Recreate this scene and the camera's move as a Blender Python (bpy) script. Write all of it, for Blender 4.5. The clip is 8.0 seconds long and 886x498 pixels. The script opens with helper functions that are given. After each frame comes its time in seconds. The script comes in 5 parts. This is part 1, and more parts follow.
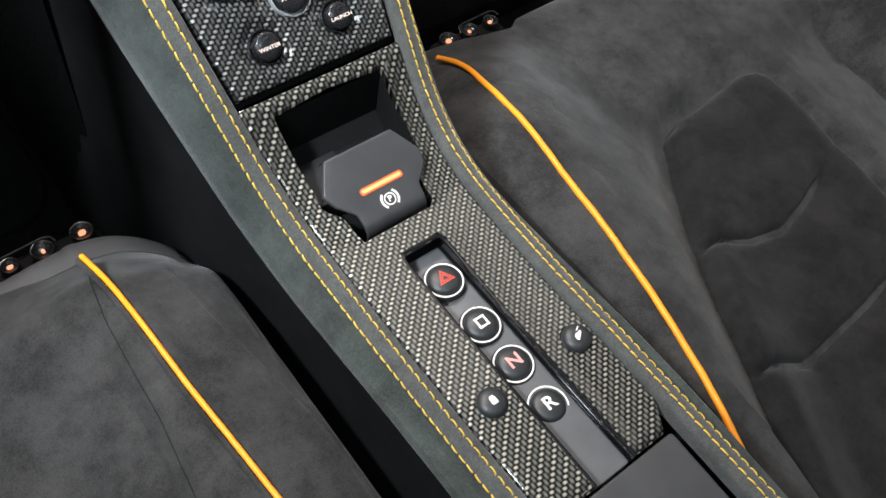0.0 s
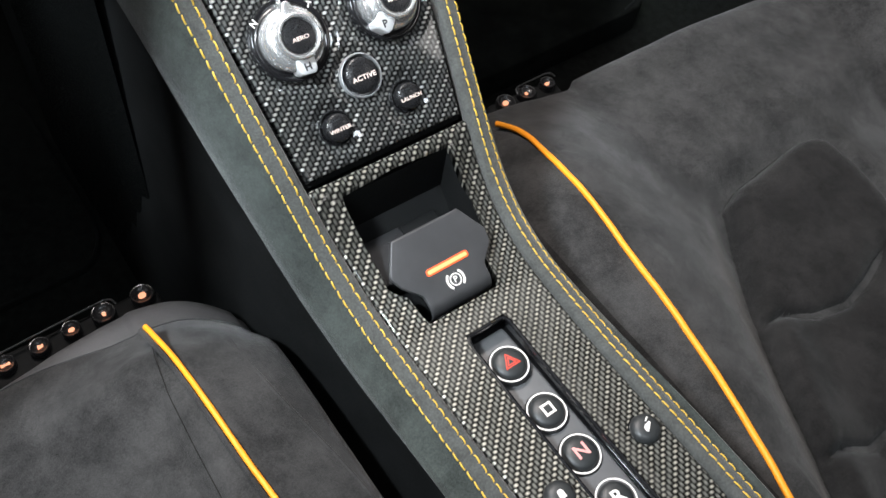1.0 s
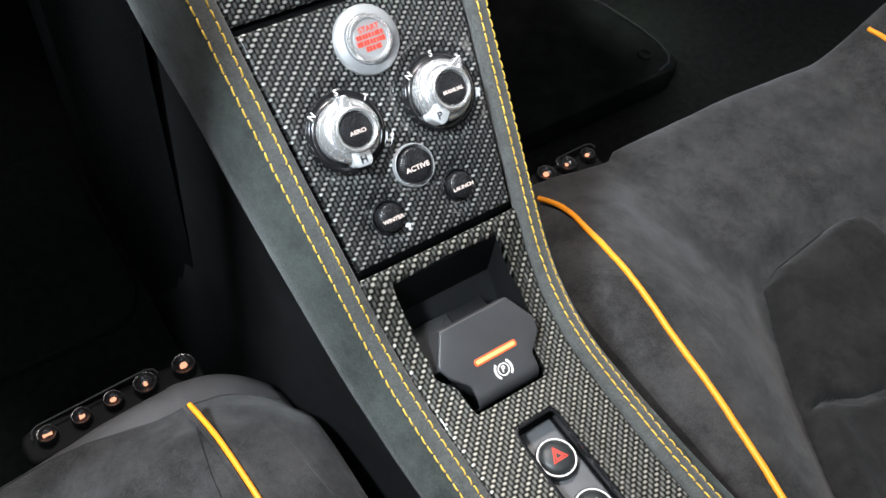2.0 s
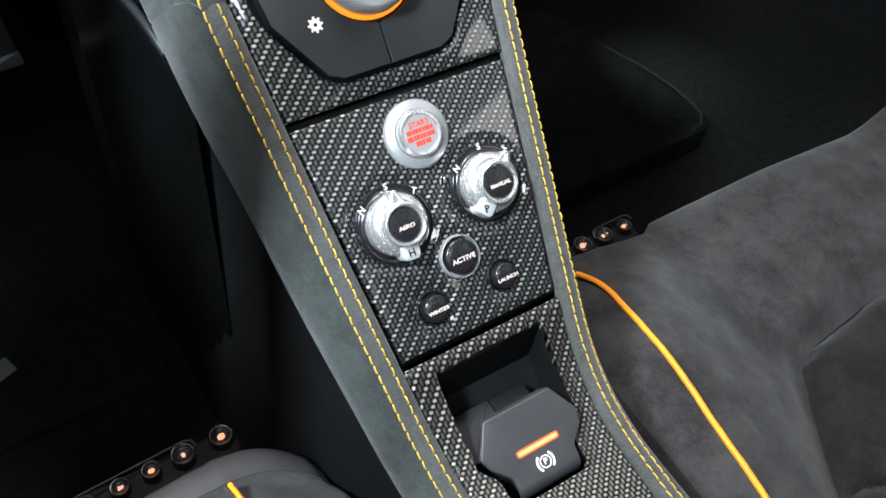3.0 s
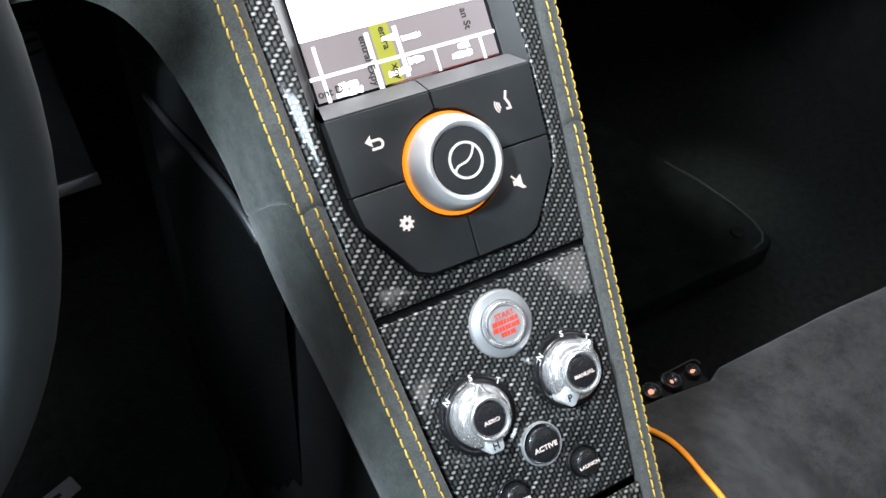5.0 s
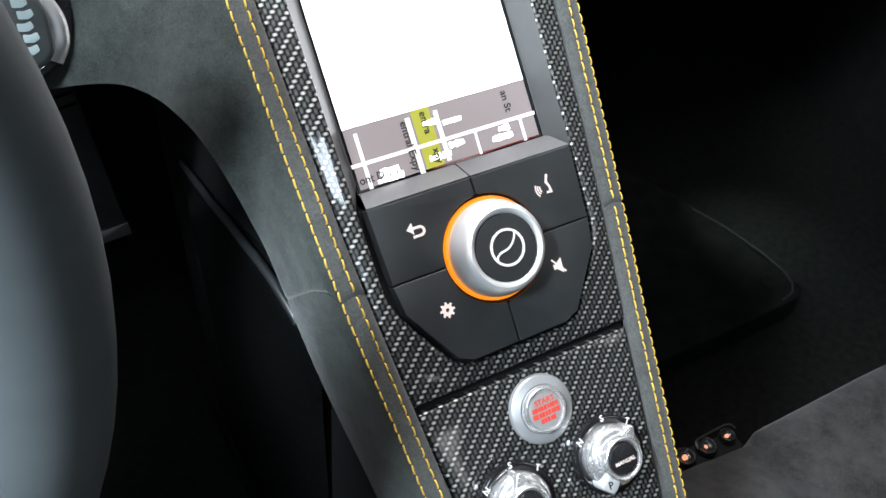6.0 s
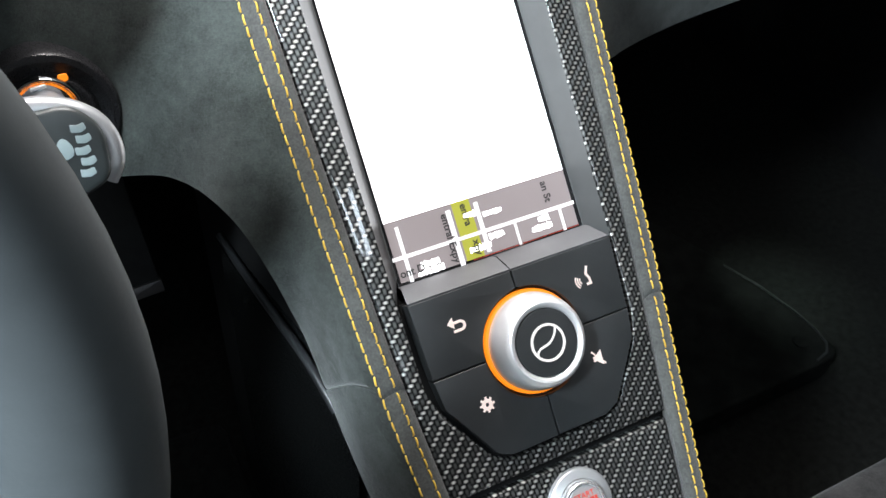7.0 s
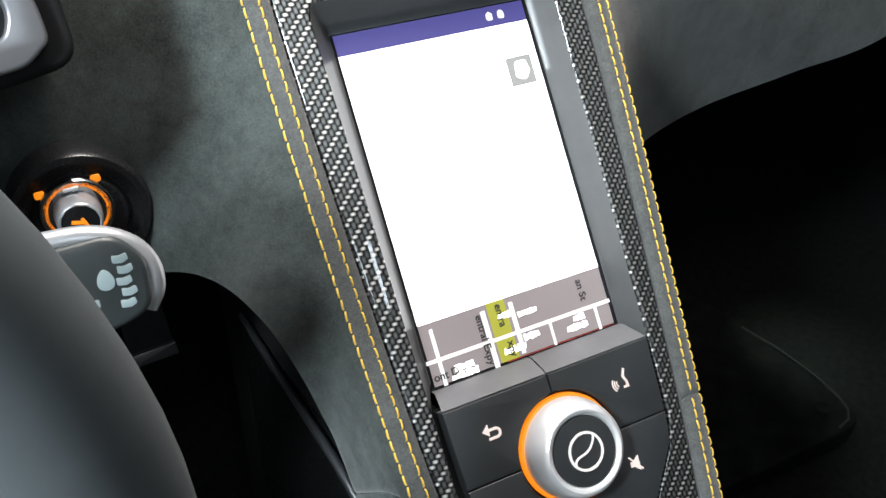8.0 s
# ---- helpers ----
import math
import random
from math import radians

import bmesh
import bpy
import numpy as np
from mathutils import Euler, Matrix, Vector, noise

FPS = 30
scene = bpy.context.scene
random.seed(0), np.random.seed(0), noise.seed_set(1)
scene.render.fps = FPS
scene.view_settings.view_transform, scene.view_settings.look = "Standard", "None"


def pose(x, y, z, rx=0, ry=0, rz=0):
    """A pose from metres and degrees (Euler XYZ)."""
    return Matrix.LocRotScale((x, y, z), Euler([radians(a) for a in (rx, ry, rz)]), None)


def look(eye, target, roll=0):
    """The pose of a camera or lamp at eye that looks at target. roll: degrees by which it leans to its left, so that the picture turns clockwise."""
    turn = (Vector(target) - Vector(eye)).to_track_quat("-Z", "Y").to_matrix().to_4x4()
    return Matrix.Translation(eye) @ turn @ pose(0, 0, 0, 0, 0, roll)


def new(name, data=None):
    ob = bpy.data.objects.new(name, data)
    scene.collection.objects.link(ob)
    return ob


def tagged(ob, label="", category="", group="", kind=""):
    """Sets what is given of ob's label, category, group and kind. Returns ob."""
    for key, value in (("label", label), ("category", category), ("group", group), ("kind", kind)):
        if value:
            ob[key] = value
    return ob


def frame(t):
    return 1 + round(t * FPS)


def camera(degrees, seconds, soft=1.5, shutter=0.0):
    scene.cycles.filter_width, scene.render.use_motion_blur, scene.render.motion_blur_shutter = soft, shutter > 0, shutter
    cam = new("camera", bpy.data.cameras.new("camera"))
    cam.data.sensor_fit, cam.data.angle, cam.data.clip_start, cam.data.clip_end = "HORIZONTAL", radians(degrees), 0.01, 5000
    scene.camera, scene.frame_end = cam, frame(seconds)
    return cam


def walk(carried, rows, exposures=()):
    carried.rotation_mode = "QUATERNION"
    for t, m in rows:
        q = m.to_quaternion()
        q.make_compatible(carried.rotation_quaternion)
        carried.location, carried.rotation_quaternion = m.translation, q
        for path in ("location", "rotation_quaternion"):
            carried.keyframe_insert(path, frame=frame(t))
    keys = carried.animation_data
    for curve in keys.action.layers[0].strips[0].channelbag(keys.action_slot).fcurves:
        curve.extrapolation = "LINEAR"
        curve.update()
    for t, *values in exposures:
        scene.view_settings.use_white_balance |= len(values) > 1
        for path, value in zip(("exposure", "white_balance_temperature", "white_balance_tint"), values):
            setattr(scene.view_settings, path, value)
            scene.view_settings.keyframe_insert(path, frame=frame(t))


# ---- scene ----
cam = camera(54.3, 8.0)
PATH = [
    (0, (-0.149, -0.306, 0.209), (0.671, 0.417, -1.466), 13.3),
    (0.5, (-0.149, -0.291, 0.213), (0.654, 0.475, -1.451), 11.9),
    (1, (-0.149, -0.278, 0.218), (0.64, 0.528, -1.434), 10.9),
    (1.5, (-0.15, -0.265, 0.224), (0.638, 0.579, -1.409), 10.4),
    (3, (-0.15, -0.229, 0.247), (0.625, 0.727, -1.33), 8.9),
    (3.5, (-0.149, -0.218, 0.257), (0.619, 0.776, -1.299), 8.1),
    (4, (-0.149, -0.207, 0.267), (0.609, 0.83, -1.266), 7.1),
    (4.5, (-0.149, -0.196, 0.275), (0.604, 0.878, -1.235), 6.6),
    (6, (-0.148, -0.162, 0.297), (0.579, 0.999, -1.16), 5.0),
    (6.5, (-0.148, -0.152, 0.306), (0.569, 1.043, -1.128), 4.4),
    (7, (-0.147, -0.143, 0.314), (0.556, 1.092, -1.093), 3.7),
    (7.5, (-0.148, -0.13, 0.321), (0.568, 1.129, -1.059), 3.8),
    (8, (-0.148, -0.116, 0.328), (0.569, 1.174, -1.021), 3.8),
]
walk(cam, [(t, look(eye, target, roll)) for t, eye, target, roll in PATH], [(0.0, 0.29, 6600, 12), (1.5, 0.42, 6500, 12), (3.5, 0.40, 6200, 11), (4.5, 0.28, 6150, 11), (6.0, 0.06, 6250, 11), (7.0, -0.04, 6350, 11), (8.0, -0.14, 6450, 11)])

# ---- world and lamps ----
world = bpy.data.worlds.new("night_hall")
scene.world = world
world.use_nodes = True
wn = world.node_tree
sky_dir = wn.nodes.new("ShaderNodeTexCoord")
sky_dot = wn.nodes.new("ShaderNodeVectorMath")
sky_dot.operation = "DOT_PRODUCT"
sky_dot.inputs[1].default_value = (0.0, 0.62, 0.78)
sky_map = wn.nodes.new("ShaderNodeMapRange")
sky_map.interpolation_type = "SMOOTHSTEP"
sky_map.inputs["From Min"].default_value, sky_map.inputs["From Max"].default_value = -0.1, 1.0
sky_map.inputs["To Min"].default_value, sky_map.inputs["To Max"].default_value = 0.02, 1.0
wn.links.new(sky_dir.outputs["Generated"], sky_dot.inputs[0])
wn.links.new(sky_dot.outputs["Value"], sky_map.inputs["Value"])
wn.links.new(sky_map.outputs["Result"], wn.nodes["Background"].inputs[1])
wn.nodes["Background"].inputs[0].default_value = (0.98, 0.97, 0.92, 1)


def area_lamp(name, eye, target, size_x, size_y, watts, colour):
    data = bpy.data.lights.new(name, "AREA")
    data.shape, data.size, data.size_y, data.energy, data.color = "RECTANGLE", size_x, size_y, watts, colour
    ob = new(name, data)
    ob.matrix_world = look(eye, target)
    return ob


# A lamp over the driver's door; unseen fills added in front, above, behind.
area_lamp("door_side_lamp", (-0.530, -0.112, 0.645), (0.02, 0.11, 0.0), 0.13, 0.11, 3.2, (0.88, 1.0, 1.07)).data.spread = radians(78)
area_lamp("front_fill_lamp", (-0.01, 0.26, 0.56), (0.02, -0.06, -0.10), 0.22, 0.09, 4.6, (1.05, 0.99, 0.95))
area_lamp("top_fill_lamp", (-0.10, -0.55, 0.72), (0.0, -0.05, -0.05), 0.16, 0.10, 1.0, (0.88, 1.0, 1.09))
area_lamp("unseen_rear_lamp", (-0.58, -0.80, 0.62), (-0.05, -0.05, -0.05), 0.30, 0.20, 1.4, (0.88, 1.0, 1.07))
# Unseen sources behind, set by the patches they mirror in the lacquer.
area_lamp("unseen_rear_lamp", (0.65, -0.77, 0.70), (0.02, -0.03, -0.03), 0.16, 0.22, 0.35, (1.0, 0.98, 0.95))
area_lamp("unseen_rear_lamp", (0.345, -0.99, 0.58), (0.02, -0.03, -0.03), 0.10, 0.14, 0.15, (1.0, 0.98, 0.95))


foot = area_lamp("footwell_lamp", (0.51, 0.30, -0.14), (0.528, 0.250, -0.38), 0.025, 0.02, 0.050, (0.80, 1.0, 0.88))
foot.data.spread = radians(48)


# ---- materials ----
def node_mat(name):
    m = bpy.data.materials.new(name)
    m.use_nodes = True
    nt = m.node_tree
    return m, nt, nt.nodes["Principled BSDF"]


def link(nt, a, b):
    nt.links.new(a, b)


def math_node(nt, op, a, b=None, c=None):
    n = nt.nodes.new("ShaderNodeMath")
    n.operation = op
    for k, v in enumerate((a, b, c)):
        if v is None:
            continue
        if isinstance(v, (int, float)):
            n.inputs[k].default_value = v
        else:
            link(nt, v, n.inputs[k])
    return n.outputs[0]


def mix_rgb(nt, fac, a, b):
    n = nt.nodes.new("ShaderNodeMix")
    n.data_type = "RGBA"
    if isinstance(fac, (int, float)):
        n.inputs[0].default_value = fac
    else:
        link(nt, fac, n.inputs[0])
    for k, v in ((6, a), (7, b)):
        if isinstance(v, tuple):
            n.inputs[k].default_value = (*v, 1)
        else:
            link(nt, v, n.inputs[k])
    return n.outputs[2]


def noise_out(nt, scale, detail=3.0, rough=0.6):
    tc = nt.nodes.new("ShaderNodeTexCoord")
    n = nt.nodes.new("ShaderNodeTexNoise")
    n.inputs["Scale"].default_value, n.inputs["Detail"].default_value, n.inputs["Roughness"].default_value = scale, detail, rough
    link(nt, tc.outputs["Object"], n.inputs["Vector"])
    return n.outputs["Fac"]


def ramp(nt, fac, lo, hi):
    n = nt.nodes.new("ShaderNodeMapRange")
    n.inputs["From Min"].default_value, n.inputs["From Max"].default_value = lo, hi
    link(nt, fac, n.inputs["Value"])
    return n.outputs["Result"]


def bump(nt, bsdf, height, distance, strength=1.0):
    n = nt.nodes.new("ShaderNodeBump")
    n.inputs["Strength"].default_value, n.inputs["Distance"].default_value = strength, distance
    link(nt, height, n.inputs["Height"])
    link(nt, n.outputs["Normal"], bsdf.inputs["Normal"])


def plain(name, colour, rough, metal=0.0, vary=0.25, scale=60.0, grain=900.0, depth=0.00006, coat=0.0, sheen=0.0, jitter=0.16, shine=0.5):
    """A surface with soft blotches and a fine grain."""
    m, nt, b = node_mat(name)
    big, fine = ramp(nt, noise_out(nt, scale), 0.3, 0.7), noise_out(nt, grain, 2.0)
    low = tuple(c * (1 - vary) for c in colour)
    high = tuple(min(1.0, c * (1 + vary)) for c in colour)
    link(nt, mix_rgb(nt, big, low, high), b.inputs["Base Color"])
    link(nt, math_node(nt, "MULTIPLY_ADD", fine, jitter, rough - jitter / 2), b.inputs["Roughness"])
    b.inputs["Metallic"].default_value = metal
    b.inputs["Specular IOR Level"].default_value = shine
    b.inputs["Coat Weight"].default_value, b.inputs["Coat Roughness"].default_value = coat, 0.06
    b.inputs["Sheen Weight"].default_value, b.inputs["Sheen Roughness"].default_value = sheen, 0.45
    if depth:
        bump(nt, b, fine, depth)
    return m


def suede(name, colour, mottle=0.35, nap_sheen=0.25):
    """Brushed microfibre: cloudy nap marks, fine fibre grain, a soft sheen."""
    m, nt, b = node_mat(name)
    cloud = ramp(nt, noise_out(nt, 32.0, 6.0, 0.66), 0.40, 0.62)
    nap = noise_out(nt, 160.0, 4.0, 0.7)
    fibre = noise_out(nt, 2600.0, 2.0)
    a = mix_rgb(nt, cloud, tuple(c * (1 - mottle) for c in colour), tuple(c * (1 + mottle) for c in colour))
    dark = mix_rgb(nt, ramp(nt, nap, 0.3, 0.7), tuple(c * 0.5 for c in colour), tuple(c * 1.5 for c in colour))
    speck = mix_rgb(nt, ramp(nt, noise_out(nt, 1100.0, 3.0, 0.6), 0.32, 0.68), tuple(c * 0.25 for c in colour), tuple(c * 1.75 for c in colour))
    link(nt, mix_rgb(nt, 0.28, mix_rgb(nt, 0.5, a, dark), speck), b.inputs["Base Color"])
    b.inputs["Roughness"].default_value = 0.95
    b.inputs["Specular IOR Level"].default_value = 0.15
    b.inputs["Sheen Weight"].default_value, b.inputs["Sheen Roughness"].default_value = nap_sheen, 0.45
    mixed = math_node(nt, "MULTIPLY_ADD", fibre, 0.5, nap)
    bump(nt, b, mixed, 0.0004, 0.9)
    return m


def twill(name, tow, dark, light):
    """Woven carbon under clear lacquer: a two-by-two twill, tow highlights put in the colour."""
    m, nt, b = node_mat(name)
    tc = nt.nodes.new("ShaderNodeTexCoord")
    sep = nt.nodes.new("ShaderNodeSeparateXYZ")
    wob = nt.nodes.new("ShaderNodeTexNoise")
    wob.inputs["Scale"].default_value = 45.0
    link(nt, tc.outputs["Object"], wob.inputs["Vector"])
    add = nt.nodes.new("ShaderNodeVectorMath")
    add.operation = "MULTIPLY_ADD"
    link(nt, wob.outputs["Color"], add.inputs[0])
    add.inputs[1].default_value = (0.0012, 0.0012, 0)
    link(nt, tc.outputs["Object"], add.inputs[2])
    link(nt, add.outputs[0], sep.inputs[0])
    u = math_node(nt, "DIVIDE", sep.outputs[0], tow)
    v = math_node(nt, "DIVIDE", sep.outputs[1], tow)
    iu, iv = math_node(nt, "FLOOR", u), math_node(nt, "FLOOR", v)
    fu, fv = math_node(nt, "SUBTRACT", u, iu), math_node(nt, "SUBTRACT", v, iv)
    s = math_node(nt, "FLOORED_MODULO", math_node(nt, "SUBTRACT", iu, iv), 4.0)
    weft = math_node(nt, "LESS_THAN", s, 2.0)

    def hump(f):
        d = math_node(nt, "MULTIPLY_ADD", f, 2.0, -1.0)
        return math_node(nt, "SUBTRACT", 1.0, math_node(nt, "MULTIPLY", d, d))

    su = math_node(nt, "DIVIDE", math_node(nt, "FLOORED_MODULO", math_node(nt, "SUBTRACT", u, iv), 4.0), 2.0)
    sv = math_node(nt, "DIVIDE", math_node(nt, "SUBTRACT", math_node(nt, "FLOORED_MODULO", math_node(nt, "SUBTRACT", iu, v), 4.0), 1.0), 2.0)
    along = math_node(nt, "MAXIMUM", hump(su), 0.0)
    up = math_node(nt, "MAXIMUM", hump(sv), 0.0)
    # Highlight of each rounded tow put into colour: bright mid-weft, weak on the warp.
    weft_glint = math_node(nt, "MULTIPLY", math_node(nt, "POWER", hump(fv), 0.9), math_node(nt, "POWER", along, 2.4))
    warp_glint = math_node(nt, "MULTIPLY", math_node(nt, "POWER", hump(fu), 0.9), math_node(nt, "POWER", up, 1.4))
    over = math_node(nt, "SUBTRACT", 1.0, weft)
    body = math_node(nt, "ADD", math_node(nt, "MULTIPLY", weft, math_node(nt, "POWER", weft_glint, 1.5)), math_node(nt, "MULTIPLY", over, math_node(nt, "MULTIPLY", warp_glint, 0.23)))
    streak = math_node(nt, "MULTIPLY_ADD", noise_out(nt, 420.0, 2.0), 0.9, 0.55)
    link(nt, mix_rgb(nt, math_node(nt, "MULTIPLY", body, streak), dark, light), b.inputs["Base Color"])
    # the fibres of each tow spread the light across their own run
    across = nt.nodes.new("ShaderNodeCombineXYZ")
    link(nt, over, across.inputs[0])
    link(nt, weft, across.inputs[1])
    to_world = nt.nodes.new("ShaderNodeVectorTransform")
    to_world.vector_type, to_world.convert_from, to_world.convert_to = "VECTOR", "OBJECT", "WORLD"
    link(nt, across.outputs[0], to_world.inputs[0])
    link(nt, to_world.outputs[0], b.inputs["Tangent"])
    b.inputs["Anisotropic"].default_value = 0.65
    b.inputs["Roughness"].default_value = 0.60
    b.inputs["Metallic"].default_value = 0.85
    b.inputs["Coat Weight"].default_value, b.inputs["Coat Roughness"].default_value = 1.0, 0.05
    return m


def glow(name, colour, strength):
    m, nt, b = node_mat(name)
    b.inputs["Base Color"].default_value = (*[c * 0.3 for c in colour], 1)
    b.inputs["Roughness"].default_value = 0.5
    b.inputs["Emission Color"].default_value = (*colour, 1)
    b.inputs["Emission Strength"].default_value = strength
    return m


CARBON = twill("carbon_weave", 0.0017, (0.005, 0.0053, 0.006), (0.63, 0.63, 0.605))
# Same weave for the lower plate, a warm reflection tinted into its colour.
CARBON_REFLECT = twill("warm_reflection_carbon_weave", 0.0017, (0.006, 0.0060, 0.0058), (0.69, 0.665, 0.585))
TRIM = suede("console_suede", (0.041, 0.0478, 0.0442), 0.7)
BAND = suede("stitched_band_suede", (0.064, 0.066, 0.063), 0.2)
SEAT = suede("seat_suede", (0.0340, 0.0327, 0.0322), 0.9, 0.12)
# Seat suede with the light's fall-off put into a darker colour.
SHADED_SUEDE = suede("shaded_seat_suede", (0.0155, 0.0144, 0.0140), 0.8, 0.08)
HIDE = plain("black_leather", (0.078, 0.075, 0.076), 0.5, 0, 0.2, 40, 700, 0.0002)
THREAD = plain("yellow_thread", (0.66, 0.42, 0.05), 0.6, 0, 0.2, 300, 3000, 0.0001)
PIPING = plain("orange_piping", (0.95, 0.31, 0.012), 0.5, 0, 0.08, 90, 1500, 0.00008)
BLACK = plain("black_plastic", (0.018, 0.019, 0.020), 0.42, 0, 0.25, 70, 1300, 0.00004)
SATIN = plain("satin_black_keys", (0.021, 0.023, 0.024), 0.45, 0, 0.15, 60, 1800, 0.00003)
GREY = plain("soft_grey_plastic", (0.10, 0.10, 0.103), 0.5, 0, 0.12, 60, 1600, 0.00003)
BEZEL = plain("bezel_grey_plastic", (0.056, 0.058, 0.058), 0.4, 0, 0.10, 60, 1600, 0.00003)
CAP = plain("black_switch_cap", (0.012, 0.012, 0.013), 0.28, 0, 0.15, 80, 1800, 0.00002)
PAD = plain("charcoal_pad", (0.042, 0.042, 0.044), 0.42, 0, 0.15, 60, 1800, 0.00003)
DEEP = plain("deep_black_plastic", (0.0075, 0.0078, 0.0080), 0.7, 0, 0.3, 50, 900, 0.00005, shine=0.12)
GLOSS = plain("gloss_black", (0.010, 0.010, 0.011), 0.12, 0, 0.2, 60, 1500, 0.0, 0.6)
SILVER = plain("polished_aluminium", (0.88, 0.88, 0.88), 0.21, 0.82, 0.012, 40, 400, 0.0, jitter=0.008)
KNOB = plain("satin_knob_aluminium", (0.82, 0.82, 0.82), 0.32, 0.5, 0.01, 40, 400, 0.0, jitter=0.008)
BRUSH = plain("brushed_aluminium", (0.44, 0.45, 0.46), 0.34, 0.55, 0.015, 60, 500, 0.0, jitter=0.012)
CHROME = plain("polished_chrome", (0.55, 0.56, 0.57), 0.09, 1.0, 0.02, 60, 500, 0.0, jitter=0.01)
MAT = plain("moulded_mat", (0.0092, 0.0102, 0.0094), 0.9, 0, 0.45, 40, 900, 0.0008, shine=0.08)
TRAY = plain("tray_grey_plastic", (0.024, 0.024, 0.025), 0.75, 0, 0.15, 60, 1500, 0.00003, shine=0.1)
CARPET = plain("black_carpet", (0.0095, 0.0102, 0.0095), 0.95, 0, 0.4, 120, 1500, 0.0012, shine=0.1)
MOULD = plain("moulded_black", (0.005, 0.0055, 0.0055), 0.26, 0, 0.15, 60, 1500, 0.00002, shine=0.25)
FRAME = plain("vent_silver", (0.145, 0.145, 0.15), 0.36, 0.6, 0.02, 60, 500, 0.0, jitter=0.01)
PRINT = plain("grey_print", (0.30, 0.37, 0.37), 0.5, 0, 0.1, 80, 2000, 0.0)
RIM = plain("steering_leather", (0.064, 0.073, 0.076), 0.8, 0, 0.12, 30, 900, 0.00002, shine=0.25)
STALK = plain("stalk_black", (0.030, 0.036, 0.036), 0.4, 0, 0.2, 60, 1500, 0.00003)
WHITE = plain("white_print", (0.80, 0.80, 0.80), 0.5, 0, 0.04, 80, 2000, 0.0)
LIT_WHITE = glow("lit_white", (1.0, 0.97, 0.94), 0.75)
LIT_PEACH = glow("lit_peach", (1.0, 0.84, 0.78), 0.75)
LIT_PINK = glow("lit_pink", (1.0, 0.42, 0.40), 0.75)
LIT_RED = glow("lit_red", (1.0, 0.10, 0.06), 0.45)
LIT_BAR = glow("lit_brake_bar", (1.0, 0.13, 0.03), 1.1)
LIT_BAR_CORE = glow("lit_brake_core", (1.0, 0.42, 0.16), 1.3)
LIT_ORANGE = glow("lit_orange", (1.0, 0.27, 0.01), 1.1)
LIT_SEAT = glow("lit_seat_symbol", (1.0, 0.40, 0.22), 0.9)
SCREEN_WHITE = glow("screen_white", (1.0, 1.0, 1.0), 3.4)
SCREEN_MAP = glow("screen_map_ground", (0.30, 0.26, 0.26), 1.0)
SCREEN_ROAD = glow("screen_road", (0.92, 0.90, 0.90), 1.0)
SCREEN_OLIVE = glow("screen_olive_road", (0.42, 0.42, 0.05), 1.0)
SCREEN_BAR = glow("screen_status_bar", (0.062, 0.054, 0.21), 1.0)
SCREEN_TEXT = glow("screen_dark_text", (0.03, 0.03, 0.03), 1.0)
SCREEN_TILE = glow("screen_tile", (0.32, 0.32, 0.31), 1.0)


# ---- building helpers ----
def part(name, bm, material, parent, label="", smooth=True, sharp=38):
    bmesh.ops.recalc_face_normals(bm, faces=bm.faces)
    me = bpy.data.meshes.new(name)
    bm.to_mesh(me)
    bm.free()
    me.materials.append(material)
    if smooth:
        for p in me.polygons:
            p.use_smooth = True
        me.set_sharp_from_angle(angle=radians(sharp))
    ob = new(name, me)
    ob.parent = parent
    if label:
        tagged(ob, label)
    return ob


def thing(name, m, label, category, group=""):
    ob = new(name)
    ob.empty_display_size = 0.01
    ob.matrix_world = m
    return tagged(ob, label, category, group)


def structure(name, bm, material, label=""):
    return tagged(part(name, bm, material, None), label or name.replace("_", " "), "", "", "structure")


def grid(bm, rows, close_u=False, close_v=False):
    """Faces over a table of points."""
    vs = [[bm.verts.new(p) for p in r] for r in rows]
    nr, nc = len(vs), len(vs[0])
    for i in range(nr if close_v else nr - 1):
        for j in range(nc if close_u else nc - 1):
            a, b = vs[i][j], vs[i][(j + 1) % nc]
            c, d = vs[(i + 1) % nr][(j + 1) % nc], vs[(i + 1) % nr][j]
            if len({a, b, c, d}) == 4:
                bm.faces.new((a, b, c, d))
    return vs


def lathe(profile, n=40, bm=None):
    """A body of revolution about z from (radius, height) pairs."""
    bm = bm or bmesh.new()
    rows = [[(r * math.cos(2 * math.pi * k / n), r * math.sin(2 * math.pi * k / n), h) for k in range(n)] for r, h in profile]
    vs = grid(bm, rows, close_u=True)
    for r in (vs[0], vs[-1]):
        bm.faces.new(r)
    return bm


def offset_poly(pts, d):
    """The closed outline moved inwards by d (counter-clockwise outlines)."""
    out, n = [], len(pts)
    for k in range(n):
        a, b, c = Vector(pts[k - 1]), Vector(pts[k]), Vector(pts[(k + 1) % n])
        e, f = (b - a).normalized(), (c - b).normalized()
        n1, n2 = Vector((-e.y, e.x)), Vector((-f.y, f.x))
        m = n1 + n2
        m = m / max(0.3, m.dot(n1))
        out.append(tuple(b + m * d))
    return out


def fillet(pts, r, n=5):
    """The outline with its corners rounded."""
    out, c = [], len(pts)
    for k in range(c):
        p, a, b = Vector(pts[k]), Vector(pts[k - 1]), Vector(pts[(k + 1) % c])
        rr = min(r, 0.45 * (a - p).length, 0.45 * (b - p).length)
        s, e = p + (a - p).normalized() * rr, p + (b - p).normalized() * rr
        for i in range(n + 1):
            t = i / n
            out.append(tuple(s * (1 - t) ** 2 + p * 2 * t * (1 - t) + e * t * t))
    return out


